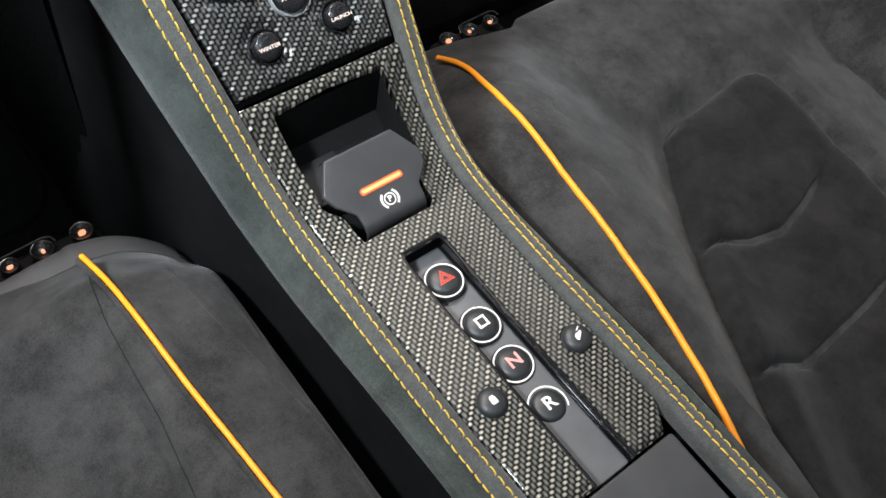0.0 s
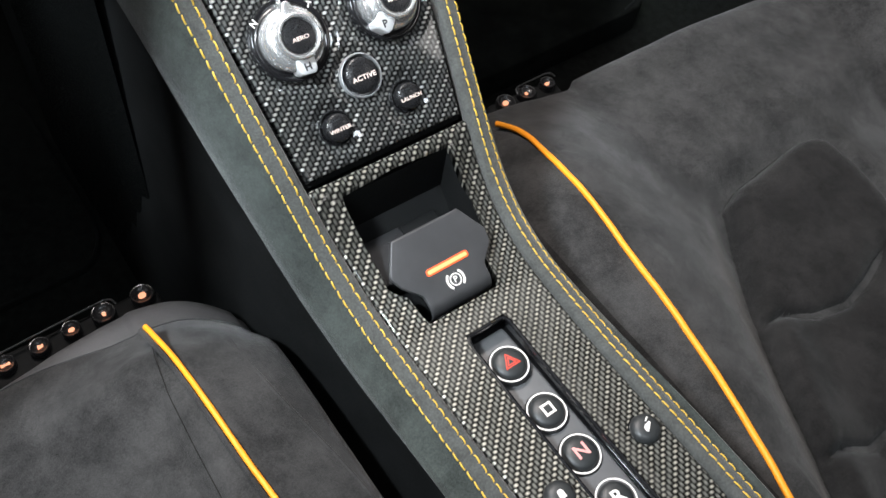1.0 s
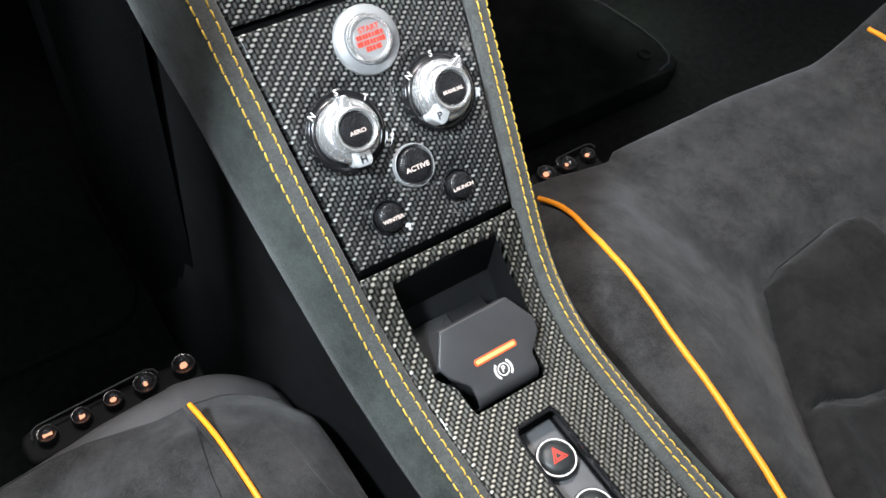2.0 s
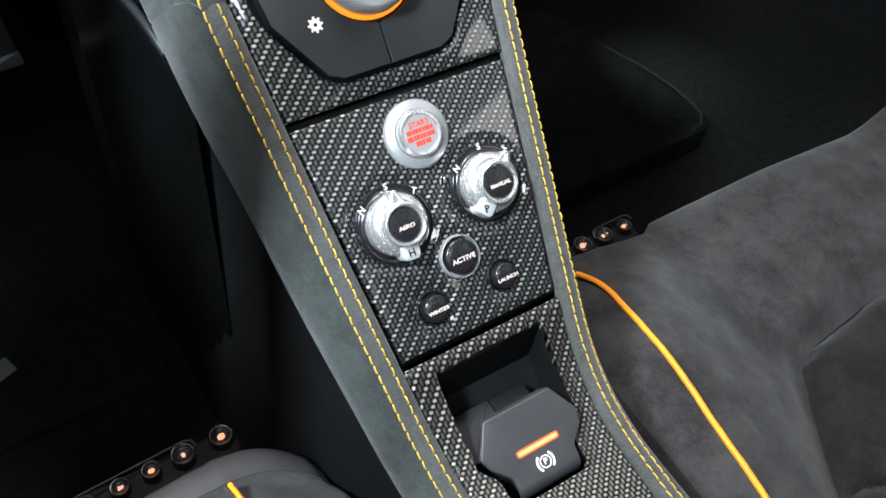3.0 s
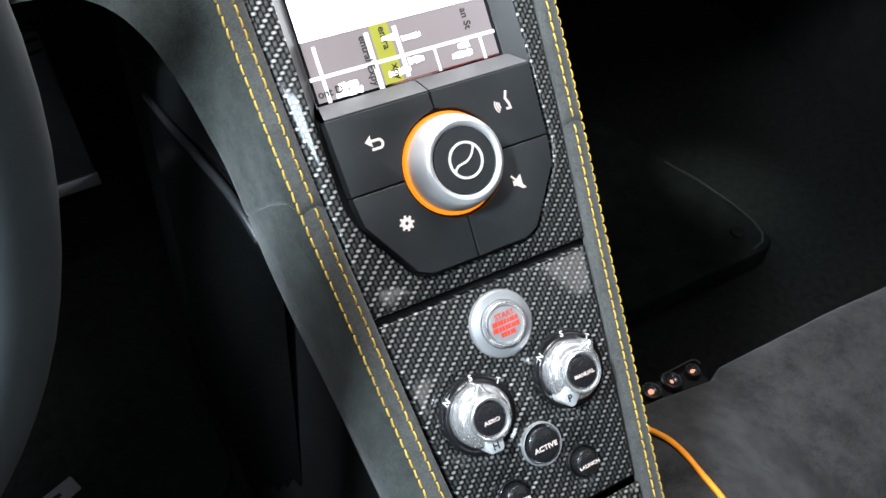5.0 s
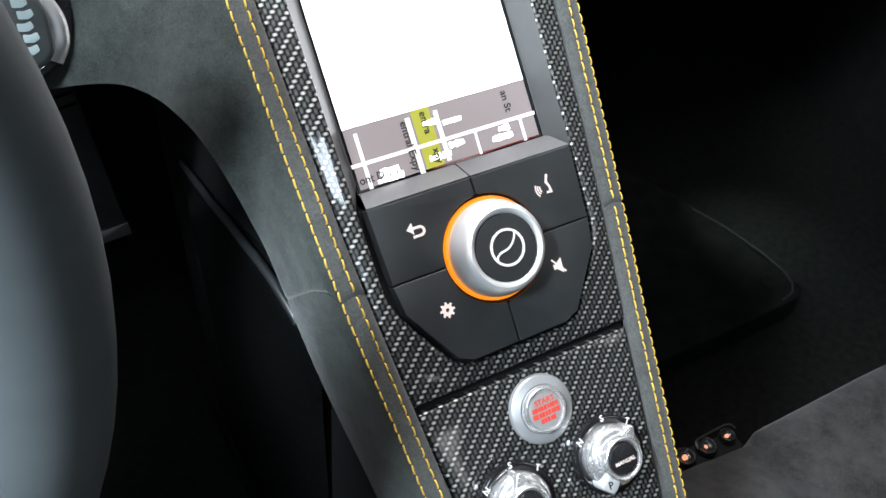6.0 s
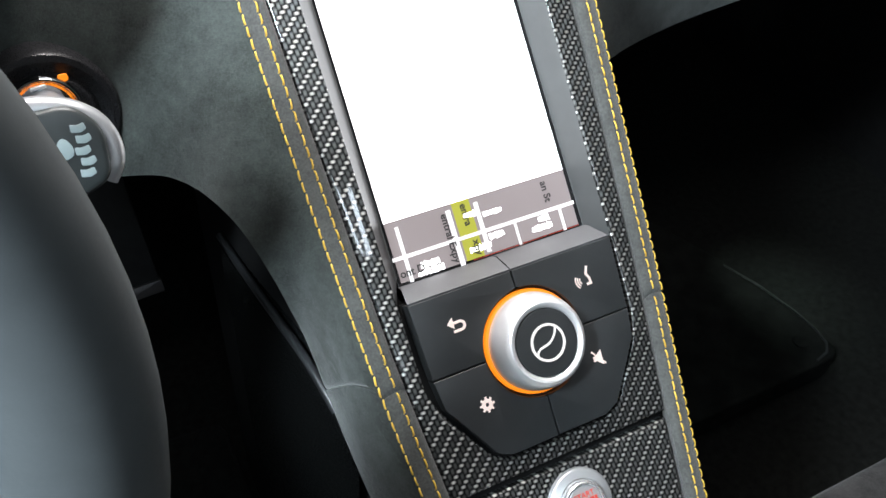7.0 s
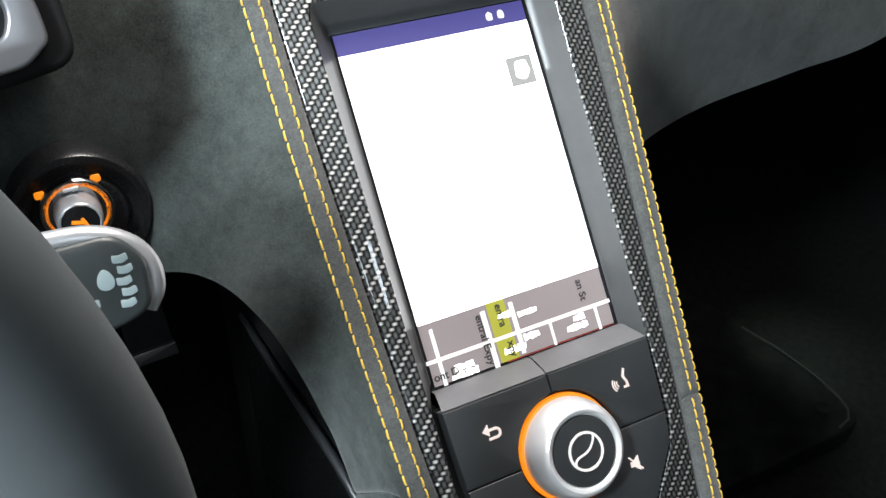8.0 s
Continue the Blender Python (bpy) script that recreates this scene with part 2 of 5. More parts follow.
def prism(pts, z0, z1, bevel=0.0006, bm=None):
    """A slab with that outline and rounded upper edges."""
    bm = bm or bmesh.new()
    rows = [[(x, y, z0) for x, y in pts], [(x, y, z1 - bevel) for x, y in pts]]
    for k in (1, 2, 3):
        a = k * math.pi / 6
        rows.append([(x, y, z1 - bevel + bevel * math.sin(a)) for x, y in offset_poly(pts, bevel * (1 - math.cos(a)))])
    vs = grid(bm, rows, close_u=True)
    bm.faces.new(vs[0])
    bm.faces.new(vs[-1])
    return bm


def bar(x0, y0, x1, y1, w, z0, z1, bm=None):
    """A flat stroke from one point to another, w wide."""
    d = Vector((x1 - x0, y1 - y0)).normalized() * (w / 2)
    s = Vector((-d.y, d.x))
    a, b = Vector((x0, y0)), Vector((x1, y1))
    return prism([tuple(a - d + s), tuple(a - d - s), tuple(b + d - s), tuple(b + d + s)], z0, z1, min(0.00005, w * 0.2), bm)


def block(x0, x1, y0, y1, z0, z1, r=0.004, bevel=0.002, bm=None):
    return prism(fillet([(x0, y0), (x1, y0), (x1, y1), (x0, y1)], r, 3), z0, z1, bevel, bm)


def tube(points, r, n=8, bm=None, cap=True, flat=1.0):
    """A round cord along points."""
    bm = bm or bmesh.new()
    rows = []
    for k, p in enumerate(points):
        d = (Vector(points[min(k + 1, len(points) - 1)]) - Vector(points[max(k - 1, 0)])).normalized()
        s = d.cross(Vector((0, 0, 1)))
        s = s.normalized() if s.length > 1e-5 else Vector((1, 0, 0))
        u = s.cross(d)
        rows.append([tuple(Vector(p) + s * r * math.cos(2 * math.pi * i / n) + u * r * flat * math.sin(2 * math.pi * i / n)) for i in range(n)])
    vs = grid(bm, rows, close_u=True)
    if cap:
        bm.faces.new(vs[0])
        bm.faces.new(vs[-1])
    return bm


def ring_flat(r0, r1, z0, z1, a0=0.0, a1=360.0, n=48, bm=None):
    """A flat ring, or a piece of one between two angles."""
    bm = bm or bmesh.new()
    full = a1 - a0 >= 360
    rows = []
    for k in range(n if full else n + 1):
        a = radians(a0 + (a1 - a0) * k / n)
        c, s = math.cos(a), math.sin(a)
        rows.append([(r0 * c, r0 * s, z0), (r0 * c, r0 * s, z1), (r1 * c, r1 * s, z1), (r1 * c, r1 * s, z0)])
    grid(bm, rows, close_u=True, close_v=full)
    return bm


def words(name, body, size, material, parent, m, label="", squeeze=1.0):
    """Lettering as a thin mesh."""
    cu = bpy.data.curves.new(name, "FONT")
    cu.body, cu.size, cu.align_x, cu.align_y, cu.extrude, cu.offset = body, size, "CENTER", "CENTER", 0.00006, size * 0.02
    temp = bpy.data.objects.new(name, cu)
    me = bpy.data.meshes.new_from_object(temp)
    bpy.data.objects.remove(temp)
    bpy.data.curves.remove(cu)
    me.materials.append(material)
    ob = new(name, me)
    ob.parent = parent
    ob.matrix_local = m @ Matrix.Diagonal((squeeze, 1, 1, 1))
    if label:
        tagged(ob, label)
    return ob


def dense(pts, most):
    """The closed outline with no stretch longer than that."""
    out = []
    for k in range(len(pts)):
        a, b = Vector(pts[k]), Vector(pts[(k + 1) % len(pts)])
        n = max(1, math.ceil((b - a).length / most))
        out += [tuple(a.lerp(b, i / n)) for i in range(n)]
    return out


def spline(keys, y):
    """Smooth interpolation of rows whose first number is y."""
    k = 1
    while k < len(keys) - 2 and y > keys[k + 1][0]:
        k += 1
    k = 0 if y < keys[1][0] else k
    p1, p2 = keys[k], keys[k + 1]
    p0, p3 = keys[max(k - 1, 0)], keys[min(k + 2, len(keys) - 1)]
    h = p2[0] - p1[0]
    t = (y - p1[0]) / h
    out = []
    for c in range(1, len(p1)):
        m1 = (p2[c] - p0[c]) / (p2[0] - p0[0]) * h
        m2 = (p3[c] - p1[c]) / (p3[0] - p1[0]) * h
        out.append((2 * t ** 3 - 3 * t * t + 1) * p1[c] + (t ** 3 - 2 * t * t + t) * m1
                   + (3 * t * t - 2 * t ** 3) * p2[c] + (t ** 3 - t * t) * m2)
    return out


def step(a, b, x):
    t = min(1.0, max(0.0, (x - a) / (b - a)))
    return t * t * (3 - 2 * t)


def slope_frame(degrees, y=0.0, z=0.0):
    return pose(0, y, z, degrees, 0, 0)


# The console's upper line: y, half width of the carbon, height, depth of the suede side.
LINE = [(-0.340, 0.0345, -0.1035, 0.012), (-0.290, 0.0346, -0.1050, 0.008), (-0.240, 0.0352, -0.1075, 0.008), (-0.200, 0.0353, -0.1095, 0.011),
        (-0.160, 0.0358, -0.1095, 0.016), (-0.140, 0.0364, -0.1080, 0.018), (-0.120, 0.0375, -0.1025, 0.020), (-0.100, 0.0394, -0.0910, 0.024),
        (-0.080, 0.0419, -0.0735, 0.028), (-0.040, 0.0474, -0.0367, 0.035), (0.0, 0.0525, 0.0012, 0.040), (0.040, 0.0575, 0.0405, 0.050),
        (0.080, 0.0609, 0.0810, 0.055), (0.120, 0.0637, 0.1225, 0.06), (0.160, 0.0656, 0.1625, 0.06), (0.300, 0.0690, 0.3020, 0.06)]
SLOPE_A, SLOPE_B = 42.4, 45.0
PANEL, UPPER = slope_frame(SLOPE_A), slope_frame(SLOPE_B)

# ---- setting ----
structure("floor", block(-0.80, 0.80, -0.85, 0.75, -0.46, -0.40), CARPET, "black carpet floor of the car")
structure("wall_rear", block(-0.80, 0.80, -0.88, -0.85, -0.46, 0.30), DEEP, "black trimmed rear bulkhead")
structure("wall_left", block(-0.83, -0.80, -0.88, 0.75, -0.46, 0.30), DEEP, "black trimmed driver door")
structure("wall_right", block(0.80, 0.83, -0.88, 0.75, -0.46, 0.30), DEEP, "black trimmed passenger door")
structure("wall_front", block(-0.83, 0.83, 0.75, 0.78, -0.46, 0.30), DEEP, "black front bulkhead behind the dashboard")
# Unseen roof, added to keep overhead sky light off the rear seats.
structure("ceiling", block(-0.80, 0.80, -0.88, 0.08, 0.76, 0.79), HIDE, "unseen dark roof panel shading the rear seats")
structure("dashboard_top", block(-0.80, 0.80, 0.30, 0.75, 0.285, 0.31), TRIM, "dark suede dashboard top")


def tunnel():
    bm = bmesh.new()
    rows = []
    for k in range(41):
        y = -0.42 + 0.72 * k / 40
        w, z, d = spline(LINE, max(-0.34, y))
        a = w + 0.011
        rows.append([(-0.075 - 0.01 * step(-0.1, 0.1, y), y, -0.40), (-a, y, z - d - 0.006), (-w + 0.001, y, z - 0.030),
                     (w - 0.001, y, z - 0.030), (a, y, z - d - 0.006), (0.075 + 0.01 * step(-0.1, 0.1, y), y, -0.40)])
    grid(bm, rows)
    structure("centre_tunnel", bm, DEEP, "black plastic centre tunnel between the seats")


tunnel()


# ---- stitched side trims ----
def section(y, s, lift=0.0):
    """Across the suede band at y: from the carbon's edge over both seams."""
    w, z, d = spline(LINE, y)
    z -= lift
    return [(s * (w + 0.0002), y, z - 0.006), (s * (w + 0.0004), y, z + 0.0002), (s * (w + 0.0014), y, z + 0.0019), (s * (w + 0.0030), y, z + 0.0029),
            (s * (w + 0.0048), y, z + 0.0030), (s * (w + 0.0052), y, z + 0.0028), (s * (w + 0.0076), y, z + 0.0023), (s * (w + 0.0103), y, z - 0.0002)]


def side(y, s):
    w, z, d = spline(LINE, y)
    return [(s * (w + 0.0103), y, z - 0.0002), (s * (w + 0.0128), y, z - 0.004 - 0.06 * d), (s * (w + 0.0158), y, z - 0.32 * d - 0.003), (s * (w + 0.0186), y, z - 0.68 * d),
            (s * (w + 0.0204), y, z - d), (s * (w + 0.0196), y, z - d - 0.003), (s * (w + 0.0130), y, z - d - 0.005)]


SEAM, SLANT = 0.0365, 0.030


def stitch_mesh():
    bm = tube([(-0.0019, 0, -0.0004), (-0.0015, 0, 0.0002), (-0.0007, 0, 0.00045), (0.0007, 0, 0.00045), (0.0015, 0, 0.0002), (0.0019, 0, -0.0004)], 0.00040, 6, None, True, 0.75)
    bmesh.ops.recalc_face_normals(bm, faces=bm.faces)
    me = bpy.data.meshes.new("stitch")
    bm.to_mesh(me)
    bm.free()
    me.materials.append(THREAD)
    for p in me.polygons:
        p.use_smooth = True
    return me


STITCH = stitch_mesh()
PITCH = 0.0047


def sew(owner, s, y0, y1, which):
    """One row of single stitches along the band."""
    y, k = y0, 0
    while y < y1:
        a, b = Vector(section(y, s)[which]), Vector(section(y + 0.002, s)[which])
        d = (b - a).normalized()
        side_dir = Vector((s, 0, 0.25 if which < 6 else -0.75))
        up = d.cross(side_dir).normalized() * -s
        up = up if up.z > 0 else -up
        lean = random.uniform(-0.07, 0.07) + 0.06 * s
        x = (d + up.cross(d) * lean).normalized()
        m = Matrix((x, up.cross(x), up)).transposed().to_4x4()
        m.translation = a + up * 0.0001
        ob = new("stitch", STITCH)
        ob.parent = owner
        ob.matrix_local = m
        y += PITCH * d.y * random.uniform(0.97, 1.03)
        k += 1


def rear_trim(s):
    t = thing("console_side_trim", Matrix(), "dark grey suede console side trim with yellow twin stitching", "console trim", "console side trims")
    ys = [-0.40 + (SEAM + 0.40) * k / 110 for k in range(110)] + [SEAM - 0.0006, SEAM]
    bm, bn = bmesh.new(), bmesh.new()
    last = len(ys) - 1
    grid(bm, [section(y, s, 0.0016 if k == last else 0) for k, y in enumerate(ys)])
    rows = []
    for k, y in enumerate(ys):
        row = []
        for j in range(7):
            p = side(y + SLANT * min(1.0, j / 4) * step(-0.06, SEAM, y), s)[j]
            row.append((p[0] - (s * 0.0010 if k == last else 0), p[1], p[2] - (0.0008 if k == last else 0)))
        rows.append(row)
    grid(bn, rows)
    band = part("stitched_band", bm, BAND, t)
    part("side_panel", bn, TRIM, t)
    sew(band, s, -0.335, SEAM - 0.0015, 4)
    sew(band, s, -0.333, SEAM - 0.0015, 7)


# Lower border of the front trim, from the seam round the footwell and out along the dashboard.
BORDER = [(0.0, 0.0810, 0.067, 0.0142), (0.10, 0.0835, 0.074, 0.0255), (0.20, 0.0868, 0.082, 0.041), (0.27, 0.0915, 0.092, 0.062), (0.36, 0.0985, 0.112, 0.0795),
          (0.45, 0.108, 0.138, 0.0805), (0.54, 0.124, 0.158, 0.0755), (0.62, 0.160, 0.176, 0.066), (0.70, 0.25, 0.190, 0.056), (0.80, 0.40, 0.196, 0.10), (1.0, 0.42, 0.245, 0.285)]


# The same on the passenger side: close under the band at first, then out along the dashboard.
BORDER_FAR = [(0.0, 0.0803, 0.067, 0.0140), (0.15, 0.0815, 0.0880, 0.0310), (0.30, 0.0834, 0.111, 0.053), (0.38, 0.088, 0.133, 0.072), (0.46, 0.122, 0.165, 0.066),
              (0.55, 0.186, 0.190, 0.059), (0.65, 0.252, 0.190, 0.067), (0.76, 0.330, 0.190, 0.078), (0.88, 0.44, 0.200, 0.13), (1.0, 0.46, 0.245, 0.285)]


def front_trim(s):
    t = thing("dashboard_side_trim", Matrix(), "dark grey suede trim curving from console into dashboard, yellow twin stitching", "dashboard trim", "dashboard side trims")
    ys = [SEAM, SEAM + 0.0006] + [SEAM + (0.285 - SEAM) * k / 80 for k in range(1, 81)]
    bm, bn = bmesh.new(), bmesh.new()
    grid(bm, [section(y, s, 0.0016 if k == 0 else 0) for k, y in enumerate(ys)])
    rows = []
    for k, y in enumerate(ys):
        u = (y - SEAM) / (0.285 - SEAM)
        a = Vector(section(y, s)[7])
        bx, by, bz = spline(BORDER_FAR if s > 0 else BORDER, u)
        b = Vector((s * bx, by, bz))
        row = []
        lean = SLANT * (1 - step(0.0, 0.30, u))
        prof = [Vector(side(min(y + lean * q / 4, 0.28), s)[q]) for q in range(5)]
        for j in range(25):
            v = j / 24
            p = a.lerp(b, v)
            f = v * 4
            k0 = min(3, int(f))
            edge = prof[k0].lerp(prof[k0 + 1], f - k0)
            swell = 0.0035 * (1 - step(0.15, 0.6, u)) + 0.006 * step(0.3, 0.7, u)
            p += Vector((s * 0.8, -0.4, 0.5)).normalized() * swell * math.sin(math.pi * v) * (1 - 0.3 * v)
            p = edge.lerp(p, step(0.03, 0.40, u))
            p -= Vector((s * 0.0010, 0, 0.0008)) if k == 0 else Vector((0, 0, 0))
            row.append(tuple(p))
        b = Vector(row[-1])
        row.append((b.x - s * 0.001, b.y + 0.003, b.z - 0.002))
        row.append((b.x - s * 0.004, b.y + 0.014, b.z - 0.001))
        rows.append(row)
    grid(bn, rows)
    band = part("stitched_band", bm, BAND, t)
    part("side_panel", bn, TRIM, t)
    sew(band, s, SEAM + 0.0020, 0.282, 4)
    sew(band, s, SEAM + 0.0020, 0.282, 7)


for s in (-1, 1):
    rear_trim(s)
    front_trim(s)


# ---- lower carbon plate with tray and button slot ----
def cut_width(y):
    """Half width of the hole in the lower plate at y: tray, brake switch, then button slot."""
    if -0.1475 < y < -0.0865:
        return float(np.interp(y, [-0.1475, -0.1455, -0.1330, -0.1255, -0.1235, -0.0885, -0.0865], [0.0168, 0.0184, 0.0194, 0.0264, 0.0272, 0.0285, 0.0270]))
    if y < -0.1600:
        return float(np.interp(y, [-0.30, -0.164, -0.160], [0.0108, 0.0115, 0.0100]))
    return 0.0


def opening(y):
    """The same with its corners eased."""
    near = [cut_width(y + 0.0006 * k) for k in range(-3, 4)]
    near = [h for h in near if h]
    return sum(near) / len(near) if cut_width(y) else 0.0


def lower_plate():
    t = thing("lower_console_plate", Matrix(), "glossy carbon-fibre lower console plate with tray and button slot", "console panel")
    bm = bmesh.new()
    cuts = [-0.287, -0.164, -0.16001, -0.15999, -0.14751, -0.14749, -0.1455, -0.133, -0.1255, -0.1235, -0.0885, -0.08651, -0.08649, -0.0815]
    ys = sorted(set(cuts + [round(-0.285 + 0.003 * k, 4) for k in range(41)] + [round(-0.1585 + 0.0008 * k, 4) for k in range(94)]))
    for s in (-1, 1):
        rows = []
        for k, y in enumerate(ys):
            w, z, d = spline(LINE, y)
            w = w * (1 - 0.25 * step(-0.272, -0.292, y))
            h = opening(y)
            h += 0.0026 * step(-0.119, -0.129, y) if s < 0 and h and y > -0.15 else 0.0
            ends = min(abs(y + e) for e in (0.1475, 0.0865)) if y > -0.15 else abs(y + 0.160)
            lip = (0.0014 if s > 0 else 0.0003) * (1.0 if y > -0.15 else 0.5) * min(1.0, ends / 0.005) if h else 0.0
            z = min(z, 0.912 * y) if y > -0.09 else z
            xs = [w, w, w - 0.0003, w - 0.0009, w - 0.0018]
            zs = [z - 0.004, z - 0.0009, z - 0.0002, z + 0.0003, z + 0.0004]
            if h:
                span = min(0.0046, 0.8 * (w - h - 0.002))
                xs += [w - 0.0018 + (h + span - w + 0.0018) * 0.5] + [h + span * 0.5 * (1 + math.cos(math.pi * q / 9)) for q in range(10)] + [h, h]
                zs += [z] + [z + lip * math.sin(0.5 * math.pi * q / 9) ** 1.6 for q in range(10)] + [z + lip - 0.0006, z - 0.0035]
            else:
                xs += [w * (0.7 - 0.06 * q) for q in range(12)] + [0]
                zs += [z] * 13
            if k in (0, len(ys) - 1):
                zs = [v - 0.0015 for v in zs]
            rows.append([(s * x, y, v) for x, v in zip(xs, zs)])
        grid(bm, rows)
    bmesh.ops.remove_doubles(bm, verts=bm.verts, dist=0.00003)
    part("plate", bm, CARBON_REFLECT, t, "", True, 50)
    # tray liner
    bm = bmesh.new()
    rim = [(-0.0285, -0.0870), (-0.0275, -0.1230), (-0.0290, -0.1260), (-0.0226, -0.1335), (-0.0213, -0.1475), (0.0186, -0.1475), (0.0199, -0.1335), (0.0268, -0.1260), (0.0268, -0.1230), (0.0285, -0.0870)]
    rows = [[(x * 1.01, y, spline(LINE, y)[1] - 0.002) for x, y in rim], [(x * 0.98, y * 0.998, -0.1215) for x, y in rim], [(x * 0.9, -0.115 + (y + 0.115) * 0.93, -0.1235) for x, y in rim]]
    vs = grid(bm, rows, close_u=True)
    bm.faces.new(vs[-1])
    part("tray_liner", bm, DEEP, t, "black tray liner")
    part("tray_step", block(-0.0262, -0.0035, -0.122, -0.0975, -0.1215, -0.1085, 0.001, 0.001), TRAY, t, "grey step inside the tray")
    part("tray_step", block(-0.0032, 0.0170, -0.122, -0.0970, -0.1215, -0.1095, 0.002, 0.001), DEEP, t, "darker step inside the tray")
    # slot walls
    bm = bmesh.new()
    rows = []
    for y in (-0.1602, -0.20, -0.24, -0.287):
        z = spline(LINE, y)[1]
        rows.append([(-0.0116, y, z - 0.001), (-0.0113, y, z - 0.010), (0.0113, y, z - 0.010), (0.0116, y, z - 0.001)])
    vs = grid(bm, rows)
    bm.faces.new(vs[0])
    part("slot_liner", bm, GLOSS, t, "glossy black slot liner")
    loop = [(0.0108, -0.2868), (0.0108, -0.24), (0.0109, -0.20), (0.0109, -0.168), (0.0107, -0.1640), (0.0100, -0.1620), (0.0085, -0.1612), (0.0, -0.1611)]
    loop = loop + [(-x, y) for x, y in reversed(loop[:-1])]
    part("slot_rim", tube([(x, y, spline(LINE, y)[1] - 0.0005) for x, y in loop], 0.0010, 8), GLOSS, t, "glossy black slot rim")
    part("rear_end_cover", block(-0.030, 0.0305, -0.345, -0.2882, -0.125, -0.1062, 0.002, 0.001), PAD, t, "black end cover behind the plate")


lower_plate()


# ---- parking brake switch ----
def parking_brake():
    t = thing("parking_brake_switch", slope_frame(26.0, -0.1290, -0.0992), "black parking brake lever pad with lit red bar", "brake switch")
    left = [(-0.0212, -0.0166), (-0.0100, -0.0172), (-0.0085, -0.0178), (-0.0030, -0.0232), (-0.0018, -0.0242), (-0.0004, -0.0250), (0.0036, -0.0267), (0.0046, -0.0268), (0.0056, -0.0264), (0.0186, -0.0188)]
    right = [(-0.0212, 0.0160), (-0.0100, 0.0165), (-0.0085, 0.0170), (-0.0030, 0.0226), (-0.0018, 0.0238), (-0.0004, 0.0243), (0.0036, 0.0249), (0.0046, 0.0250), (0.0056, 0.0246), (0.0186, 0.0168)]
    rows = []
    for q in range(10):
        a = 0.5 * math.pi * q / 9
        rows.append((-0.0141 - 0.0067 * math.cos(a), -0.0085 + 0.0085 * math.sin(a)))
    rows = [(-0.0209, -0.0150)] + rows + [(-0.0138 + 0.0006 * k, 0.0) for k in range(53)] + [(0.0181, -0.0001), (0.0184, -0.0004), (0.0186, -0.0010), (0.0187, -0.0090)]
    lattice = []
    for y, z in rows:
        lo, hi = (float(np.interp(y, [p[0] for p in e], [p[1] for p in e])) for e in (left, right))
        row = [(lo + 0.005, y, min(z - 0.001, -0.009)), (lo, y, z - 0.0014), (lo, y, z - 0.0009), (lo + 0.0002, y, z - 0.0005), (lo + 0.0005, y, z - 0.0001), (lo + 0.0009, y, z)]
        row += [(lo + 0.0009 + (hi - lo - 0.0018) * k / 6, y, z) for k in range(1, 6)]
        row += [(hi - 0.0009, y, z), (hi - 0.0005, y, z - 0.0001), (hi - 0.0002, y, z - 0.0005), (hi, y, z - 0.0009), (hi, y, z - 0.0014), (hi - 0.003, y, min(z - 0.001, -0.009))]
        lattice.append(row)
    bm = bmesh.new()
    grid(bm, lattice)
    part("pad", bm, PAD, t, "satin dark grey pad with a rolled front edge", True, 70)
    bz = 0.00005
    part("light_bar", prism(fillet([(-0.0112, -0.0028), (0.0112, -0.0028), (0.0112, 0.0004), (-0.0112, 0.0004)], 0.0016, 4), bz, bz + 0.0002, 0.00005), LIT_BAR, t, "lit red light bar")
    part("light_core", prism(fillet([(-0.0104, -0.0021), (0.0104, -0.0021), (0.0104, -0.0003), (-0.0104, -0.0003)], 0.0009, 4), bz, bz + 0.0003, 0.00005), LIT_BAR_CORE, t, "bright core of the light bar")
    sym = part("symbol_ring", ring_flat(0.0023, 0.0029, bz, bz + 0.00015), LIT_WHITE, t, "white parking brake symbol")
    sym.location = (0.0, -0.0092, 0)
    for a0 in (-50, 130):
        o = part("symbol_bracket", ring_flat(0.0036, 0.0047, bz, bz + 0.00015, a0, a0 + 100, 16), LIT_WHITE, t)
        o.location = (0.0, -0.0092, 0)
    words("symbol_letter", "P", 0.0040, LIT_WHITE, t, pose(0, -0.0092, bz + 0.0001))


parking_brake()


# ---- gear strip ----
def gear_strip():
    t = thing("gear_button_strip", slope_frame(-3.2, -0.224, -0.1160), "satin grey strip of the gear buttons in the console slot", "button strip")
    part("strip", block(-0.0105, 0.0105, -0.0630, 0.0625, -0.004, 0.0, 0.0012, 0.0006), GREY, t)
    for x in (-0.0107, 0.0107):
        part("edge", bar(x, -0.0625, x, 0.062, 0.0005, -0.004, 0.0003), GLOSS, t, "thin glossy black edge")


gear_strip()


def dome_button(name, label, m, ring, symbol):
    t = thing(name, m, label, "button", "gear buttons")
    part("base", lathe([(0.0094, -0.002), (0.0094, 0.0006), (0.0090, 0.0011), (0.0082, 0.0012), (0.0078, 0.0008)]), BLACK, t)
    if ring:
        part("ring", ring_flat(0.0081, 0.0088, 0.0006, 0.00135), LIT_WHITE, t, "white lit ring")
    part("cap", lathe([(0.0076, 0.0), (0.0075, 0.0012), (0.0070, 0.0022), (0.0060, 0.0029), (0.0045, 0.0034), (0.0028, 0.0037), (0.0012, 0.0038)]), SATIN, t, "domed black cap")
    symbol(t)
    return t


def letter(ch, material):
    return lambda t: words("letter", ch, 0.0080, material, t, pose(0, 0, 0.0040), "lit letter", 1.1)


